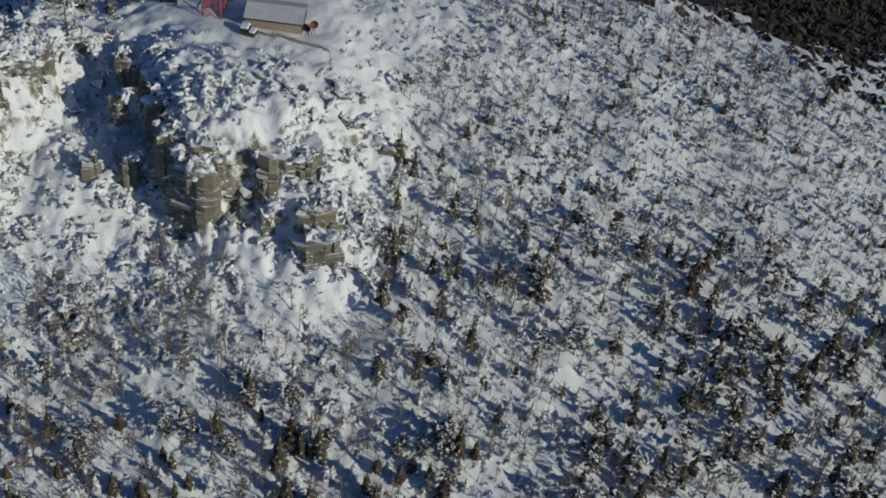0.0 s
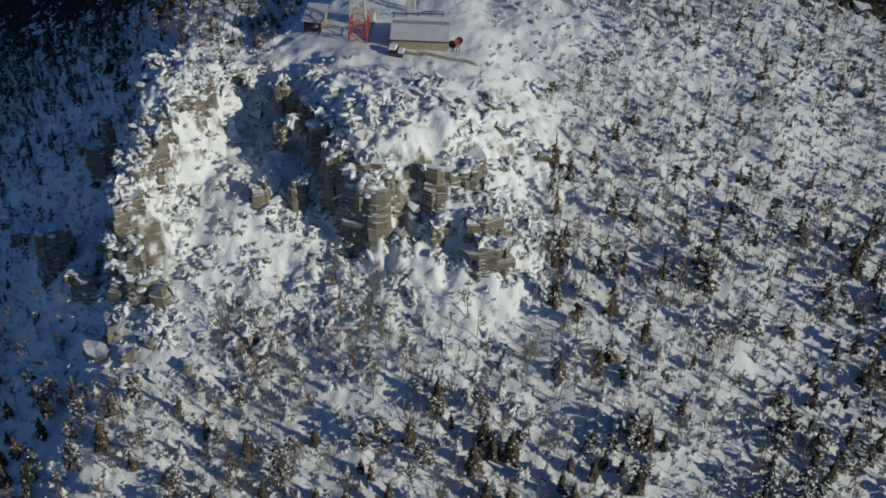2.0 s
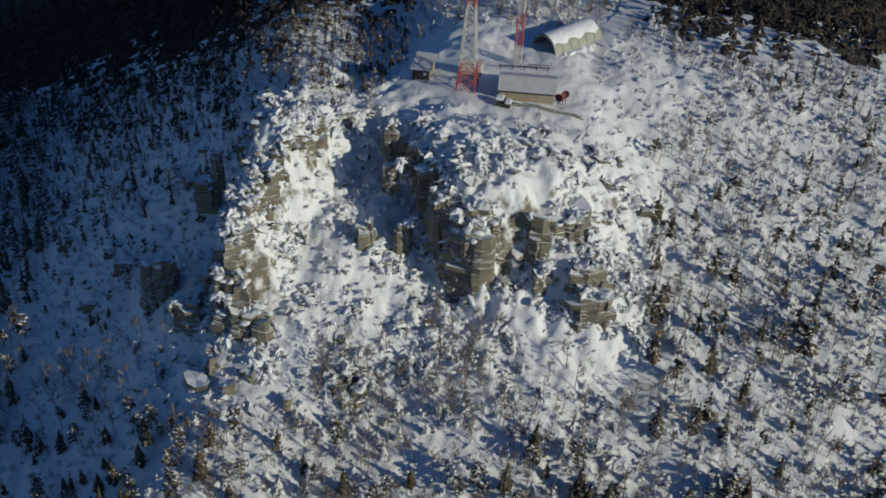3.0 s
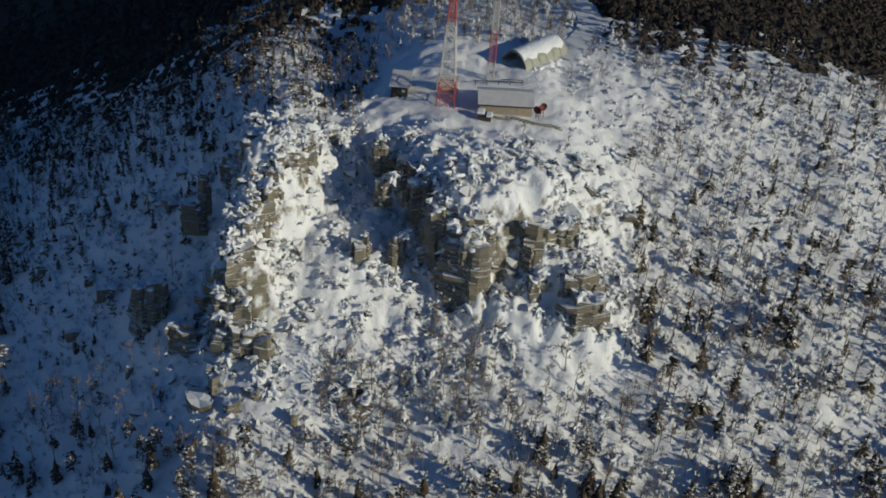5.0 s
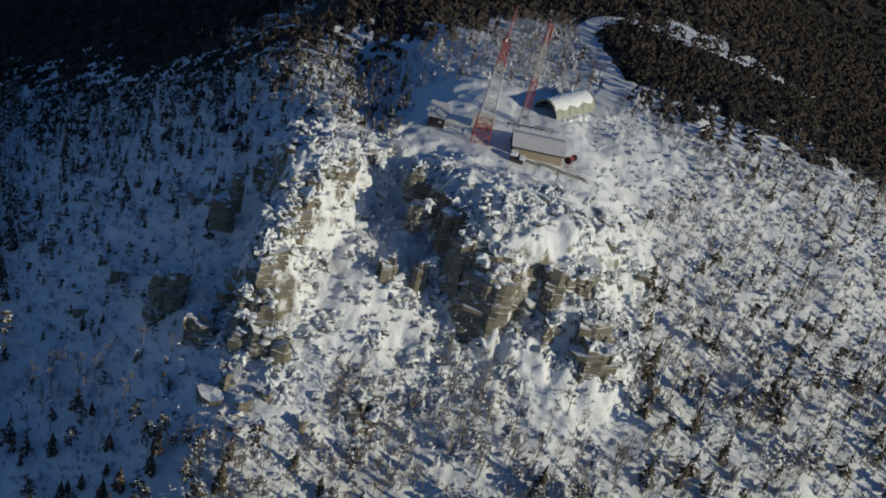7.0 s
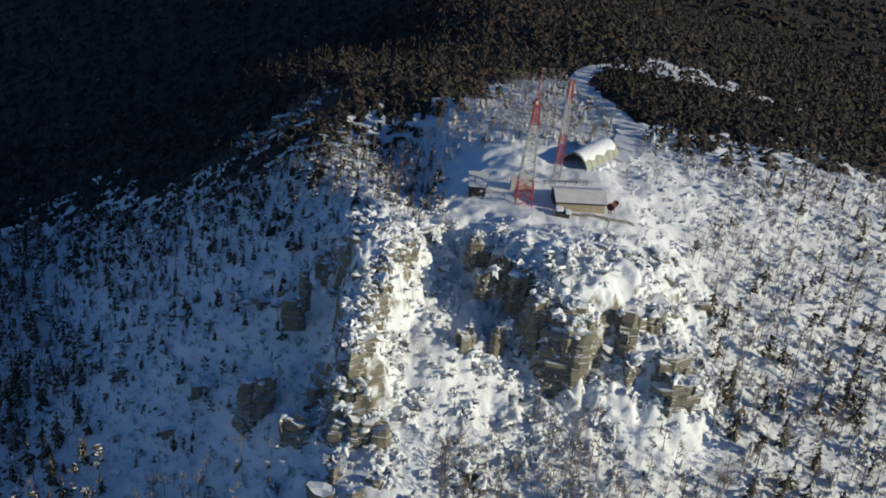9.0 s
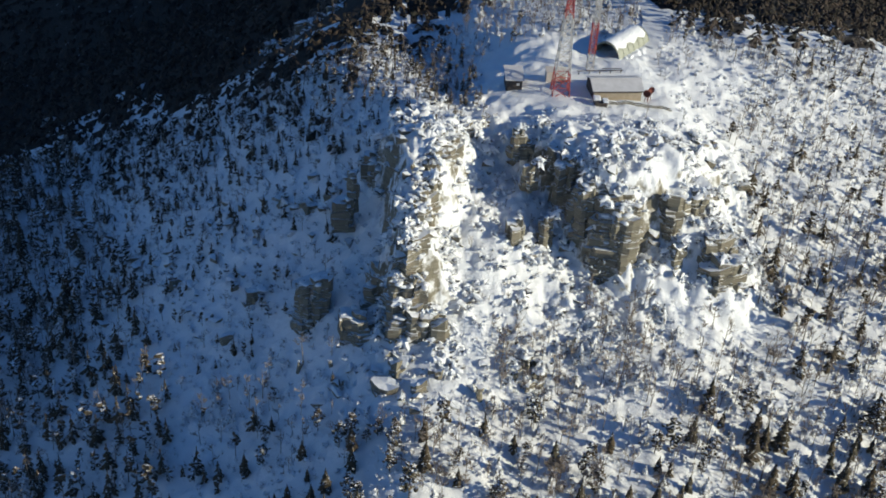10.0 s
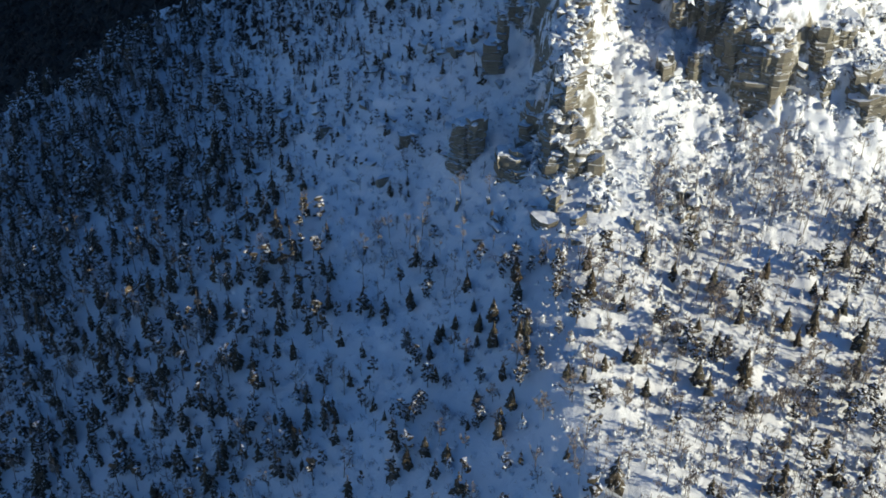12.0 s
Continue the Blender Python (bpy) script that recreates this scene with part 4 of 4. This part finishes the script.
def house():
    h = empty("house", pose(8.4, 6.6, 0, 0, 0, 5.5), "long low house with a grey sheet roof on the snowy summit", "house")
    x0, x1, y0, y1, base, eave, ridge, yr = 0.0, 11.9, 0.2, 7.8, -2.8, 0.95, 2.4, 3.9
    solid("wall", [box(x0, x1, y0, y0 + 0.25, base, eave)], M_WALL, h, "sunlit beige board wall")
    solid("wall", [box(x0, x1, y1 - 0.25, y1, base, eave)], M_WALL, h)
    for xa in (x0, x1 - 0.25):
        solid("gable_wall", [prism([(y0 + 0.26, base), (y1 - 0.26, base), (y1 - 0.26, eave), (yr, ridge - 0.1), (y0 + 0.26, eave)], xa, xa + 0.25)], M_DARK, h, "dark boarded gable")
    for ya, za, yb, zb in ((y0 - 0.5, eave - 0.12, yr, ridge), (yr, ridge, y1 + 0.5, eave - 0.12)):
        roof = solid("roof_slope", [prism([(ya, za), (yb, zb), (yb, zb + 0.14), (ya, za + 0.14)], x0 - 0.4, x1 + 0.4)], M_ROOF, h, "grey sheet metal roof")
        ribs = []
        for k in range(13):
            xr = x0 - 0.3 + k * (x1 - x0 + 0.55) / 12
            ribs.append(prism([(ya, za + 0.14), (yb, zb + 0.14), (yb, zb + 0.155), (ya, za + 0.155)], xr, xr + 0.05))
        solid("seam", ribs, M_ROOF, roof)
    solid("ridge_cap", [box(x0 - 0.45, x1 + 0.45, yr - 0.18, yr + 0.18, ridge + 0.12, ridge + 0.22)], M_ROOF, h)
    solid("fascia", [box(x0 - 0.4, x1 + 0.4, y0 - 0.56, y0 - 0.5, eave - 0.22, eave + 0.04)], M_DARK, h)


def hut():
    h = empty("hut", pose(0, 0, 0), "small dark hut with a grey sheet roof", "hut")
    x0, x1, y0, y1 = -12.3, -8.4, 12.0, 18.2
    solid("wall", [box(x0, x0 + 0.15, y0, y1, -3.4, 0.6)], M_DARK, h)
    solid("wall", [box(x1 - 0.15, x1, y0, y1, -3.4, 0.6)], M_WALL, h)
    solid("wall", [box(x0 + 0.16, x1 - 0.16, y1 - 0.15, y1, -3.4, 0.9)], M_DARK, h)
    solid("wall", [box(x0 + 0.16, x1 - 0.16, y0, y0 + 0.15, -3.4, 0.45)], M_DARK, h)
    solid("door", [box(-11.0, -10.1, y0 - 0.06, y0 - 0.003, -2.2, -0.1)], M_DARK, h)
    solid("window", [box(-9.8, -9.1, y0 - 0.05, y0 - 0.003, -1.0, -0.4)], M_WHITE, h, "pale window")
    solid("roof", [prism([(y0 - 0.7, 0.50), (y1 + 0.5, 1.05), (y1 + 0.5, 1.20), (y0 - 0.7, 0.65)], x0 - 0.4, x1 + 0.4)], M_ROOF, h, "flat grey roof")


def cabin():
    c = empty("equipment_cabin", pose(0, 0, 0), "pale metal equipment cabin behind the lattice mast", "cabin")
    solid("body", [box(-2.2, 2.7, 15.6, 18.4, -2.4, 1.2, 0.05)], M_PALE, c)
    solid("roof", [box(-2.35, 2.85, 15.45, 18.55, 1.203, 1.35)], M_PALE, c)
    solid("door", [box(1.2, 2.1, 15.53, 15.597, -2.0, 0.2)], M_WALL, c)


def lattice_mast(name, label, x, y, base, top, half0, half1, bands, bays, leg=0.09):
    """A square mast: four legs in painted lengths, with struts and crossed braces in every bay."""
    m = empty(name, pose(x, y, base), label, "mast")
    tall = top - base

    def half(z):
        return half0 + (half1 - half0) * z / tall

    def paint(z):
        for zt, mat in bands:
            if z + base < zt:
                return mat
        return bands[-1][1]

    cuts = [tall * (1 - (1 - k / bays) ** 1.12) for k in range(bays + 1)]
    corners = ((-1, -1), (1, -1), (1, 1), (-1, 1))
    for sx, sy in corners:
        levels = sorted({0.0, tall, *[zt - base for zt, _ in bands if 0 < zt - base < tall]})
        for a, b in zip(levels[:-1], levels[1:]):
            solid("leg", [rod((sx * half(a), sy * half(a), a), (sx * half(b), sy * half(b), b), leg, leg)], paint((a + b) / 2), m)
    for a, b in zip(cuts[:-1], cuts[1:]):
        ha, hb = half(a), half(b)
        tone = paint((a + b) / 2)
        for (ax, ay), (bx, by) in zip(corners, corners[1:] + corners[:1]):
            solid("strut", [rod((ax * hb, ay * hb, b), (bx * hb, by * hb, b), leg * 0.6, leg * 0.6)], tone, m)
            solid("brace", [rod((ax * ha, ay * ha, a), (bx * hb, by * hb, b), leg * 0.55, leg * 0.55)], tone, m)
            solid("brace", [rod((bx * ha, by * ha, a), (ax * hb, ay * hb, b), leg * 0.55, leg * 0.55)], tone, m)
    return m


def dish(r, depth):
    n = 16
    k = np.arange(n) * 2 * np.pi / n
    v = np.concatenate([[(0, depth, 0)], np.stack([0.6 * r * np.cos(k), np.full(n, depth * 0.4), 0.6 * r * np.sin(k)], -1), np.stack([r * np.cos(k), 0 * k, r * np.sin(k)], -1), np.stack([r * np.cos(k), 0 * k - 0.25 * r, r * np.sin(k)], -1)])
    t = [(0, 1 + i, 1 + (i + 1) % n) for i in range(n)]
    for q in (1, 1 + n):
        for i in range(n):
            j = (i + 1) % n
            t += [(q + i, q + n + i, q + n + j), (q + i, q + n + j, q + j)]
    return v, np.array(t)


def masts():
    big = lattice_mast("lattice_mast", "broad red and white lattice radio mast on the summit", 0.6, 9.9, -2.0, 25.0, 2.1, 0.55,
                       [(4.6, M_RED), (18.2, M_WHITE), (40, M_RED)], 11, 0.16)
    solid("spire", [rod((0, 0, 27.0), (0, 0, 35.0), 0.16, 0.05, 6)], M_RED, big)
    v, t = dish(0.75, 0.35)
    solid("dish", [(v + (0.3, -0.8, 26.6), t)], M_WHITE, big, "small white dish")
    solid("platform", [box(-1.1, 1.1, -1.1, 1.1, 26.0, 26.12)], M_RED, big)
    solid("footing", [box(-2.6, 2.6, -2.6, 2.6, -0.8, 0.12)], M_STONE, big)
    slim = lattice_mast("slim_lattice_mast", "slender red and white lattice radio mast", 9.8, 24.1, -2.0, 25.0, 0.85, 0.55,
                        [(3.0, M_WHITE), (11.4, M_RED), (19.3, M_WHITE), (40, M_RED)], 14, 0.12)
    for k, a in enumerate((20, 140, 260)):
        c, s = math.cos(radians(a)), math.sin(radians(a))
        solid("panel_antenna", [(box(-0.12, 0.12, -0.08, 0.08, 23.6, 26.0)[0] + (c * 0.95, s * 0.95, 0), box(0, 1, 0, 1, 0, 1)[1])], M_WHITE, slim)
    solid("ladder", [rod((-0.8, -0.86, 0.2), (-0.3, -0.58, 26.5), 0.05, 0.05), rod((-0.4, -0.86, 0.2), (0.0, -0.58, 26.5), 0.05, 0.05)], M_WHITE, slim)


def hangar():
    yaw = -39.0
    h = empty("arched_hangar", pose(15.0, 31.9, -2.3, 0, 0, yaw), "arched grey-green hangar half covered with snow", "hangar")
    r, length, n = 4.1, 15.5, 14
    k = np.arange(n + 1) * np.pi / n
    for q in range(6):
        ya, yb = q * length / 6 + 0.02, (q + 1) * length / 6 - 0.02
        v, t = [], []
        for rr, yy in ((r, ya), (r, yb), (r - 0.12, ya), (r - 0.12, yb)):
            v += [(rr * math.cos(a), yy, rr * math.sin(a) * 1.1) for a in k]
        m = n + 1
        for i in range(n):
            t += [(i, m + i, m + i + 1), (i, m + i + 1, i + 1), (2 * m + i, 3 * m + i + 1, 3 * m + i), (2 * m + i, 2 * m + i + 1, 3 * m + i + 1)]
            t += [(i, i + 1, 2 * m + i + 1), (i, 2 * m + i + 1, 2 * m + i), (m + i, 3 * m + i + 1, m + i + 1), (m + i, 3 * m + i, 3 * m + i + 1)]
        solid("arch_panel", [(np.array(v), np.array(t))], M_TENT, h)
    for q in range(7):
        y = q * length / 6
        bars = [rod((r * 1.012 * math.cos(a), y, r * 1.012 * math.sin(a) * 1.1), (r * 1.012 * math.cos(b), y, r * 1.012 * math.sin(b) * 1.1), 0.07, 0.07) for a, b in zip(k[:-1], k[1:])]
        solid("rib", bars, M_TENT, h)
    back = [(0, length - 0.3, 0)] + [((r - 0.15) * math.cos(a), length - 0.3, (r - 0.15) * math.sin(a) * 1.1) for a in k]
    solid("end_wall", [(np.array(back), np.array([(0, i + 1, i + 2) for i in range(n)]))], M_TENT, h)
    v, t = [], []
    rg = np.random.default_rng(3)
    js = np.linspace(0.25, 0.72, 9) * np.pi
    ys = np.linspace(0.2, length - 0.6, 12)
    for y in ys:
        for a in js:
            rr = r + 0.10 + 0.22 * math.sin((a - js[0]) / (js[-1] - js[0]) * math.pi) + rg.uniform(-0.03, 0.05)
            aa = a + 0.12 * math.sin(y * 1.3) + rg.uniform(-0.03, 0.03)
            v.append((rr * math.cos(aa), y, rr * math.sin(aa) * 1.1))
    for p in range(len(ys) - 1):
        for q in range(len(js) - 1):
            a = p * len(js) + q
            t += [(a, a + 1, a + len(js) + 1), (a, a + len(js) + 1, a + len(js))]
    solid("snow_cover", [(np.array(v), np.array(t))], M_SNOW, h, "thick strip of snow along the arch")
    tagged(solid("snow_bank", [((blob(rg, 1.6, 0.7)[0] * (1.0, 1.0, 1.0)) + (4.3, 1.0 + 1.5 * q, 0.3), blob(rg, 1, 1)[1]) for q in range(8)], M_SNOW, h, "snow drifted against the hangar"), kind="stuff")


def yard_things():
    f = empty("pipe_rail", pose(0, 0, 0), "dark pipe rail lying behind the house", "rail")
    solid("rail", [rod((6.0, 20.4, -0.5), (17.8, 22.0, -0.5), 0.12, 0.12, 6)], M_DARK, f)
    solid("rail", [rod((12.6, 22.4, -0.5), (17.6, 23.0, -0.5), 0.1, 0.1, 6)], M_DARK, f)
    for k in range(5):
        xx = 6.5 + k * 2.7
        solid("post", [rod((xx, 20.45 + 0.136 * (xx - 6), -2.4), (xx, 20.45 + 0.136 * (xx - 6), -0.4), 0.1, 0.1, 6)], M_DARK, f)
    for k, (x, y, z) in enumerate(((21.5, 8.0, 0.2), (22.6, 9.2, 0.5))):
        d = empty("drum_antenna", pose(x, y, z, 0, 0, -20 + 50 * k), "rust-red drum antenna on a stand beside the house", "antenna", "drum antennas")
        v, t = dish(0.95, 0.55)
        solid("drum", [(v, t)], M_RUST, d)
        for a in (-0.45, 0.45):
            solid("leg", [rod((a, 0.1, -3.2), (a * 0.4, 0.1, -0.5), 0.09, 0.09, 5)], M_RUST, d)
        solid("cross_bar", [rod((-0.4, 0.1, -1.6), (0.4, 0.1, -1.6), 0.07, 0.07, 5)], M_RUST, d)
    p = empty("snowy_porch", pose(9.6, 4.6, -2.4), "dark entrance porch with thick slabs of snow on it", "porch")
    solid("body", [box(-1.3, 1.7, -1.4, 1.2, -0.5, 2.1, 0.04)], M_DARK, p)
    solid("snow_slab", [box(-1.6, 0.2, -0.8, 1.4, 2.104, 2.75, 0.2)], M_SNOW, p)
    solid("snow_slab", [box(0.6, 2.0, -1.8, 0.4, 2.104, 2.6, 0.2)], M_SNOW, p)
    w = empty("retaining_wall", pose(0, 0, 0), "low pale stone wall banked with snow below the house", "wall")
    rg = np.random.default_rng(8)
    for row in range(3):
        for k in range(17):
            s = (k + 0.5 * (row % 2)) / 17
            x, y = 11.4 + 15.6 * s, 4.9 - 0.3 * s
            z = ground_z(x + 0.4, y - 0.4) - 0.25 + row * 0.38
            solid("stone", [box(x, x + 0.88, y, y + 0.6, z - 0.6 * (row == 0), z + 0.36, 0.05)], M_BLOCK, w)


house()
hut()
cabin()
masts()
hangar()
yard_things()

# the packed tracks that wind off the summit and through the far forest
def track(line, half, step, rise, label):
    pts = []
    for (ax, ay), (bx, by) in zip(line[:-1], line[1:]):
        n = int(math.hypot(bx - ax, by - ay) / step)
        pts += [(ax + (bx - ax) * k / n, ay + (by - ay) * k / n) for k in range(n)]
    pts = np.array(pts)
    pts = np.stack([np.convolve(np.pad(pts[:, k], 5, mode="edge"), np.ones(11) / 11, "valid") for k in range(2)], -1)
    way = np.gradient(pts, axis=0)
    way = way / np.linalg.norm(way, axis=1)[:, None]
    nrm = np.stack([-way[:, 1], way[:, 0]], -1)
    offs = np.array([-1, -0.5, 0, 0.5, 1]) * half
    P3 = pts[:, None, :] + nrm[:, None, :] * offs[None, :, None]
    hz = height(P3[..., 0], P3[..., 1])
    hz = hz.max(axis=1, keepdims=True) * 0.6 + hz * 0.4 + rise - 0.05 * (np.abs(offs) > 0.6 * half)
    rv = np.concatenate([P3, hz[..., None]], -1).reshape(-1, 3)
    rt = []
    for p in range(len(pts) - 1):
        for q in range(4):
            a = p * 5 + q
            rt += [(a, a + 1, a + 6), (a, a + 6, a + 5)]
    road = new("road", tri_mesh("road", rv, rt, [M_PATH], smooth=True))
    tagged(road, label, "road", kind="structure")


track(ROAD, 3.4, 1.5, 0.12, "track of packed snow winding off the summit")
track(FAR_ROAD, 4.6, 4.0, 2.0, "snowy road cut through the far forest")
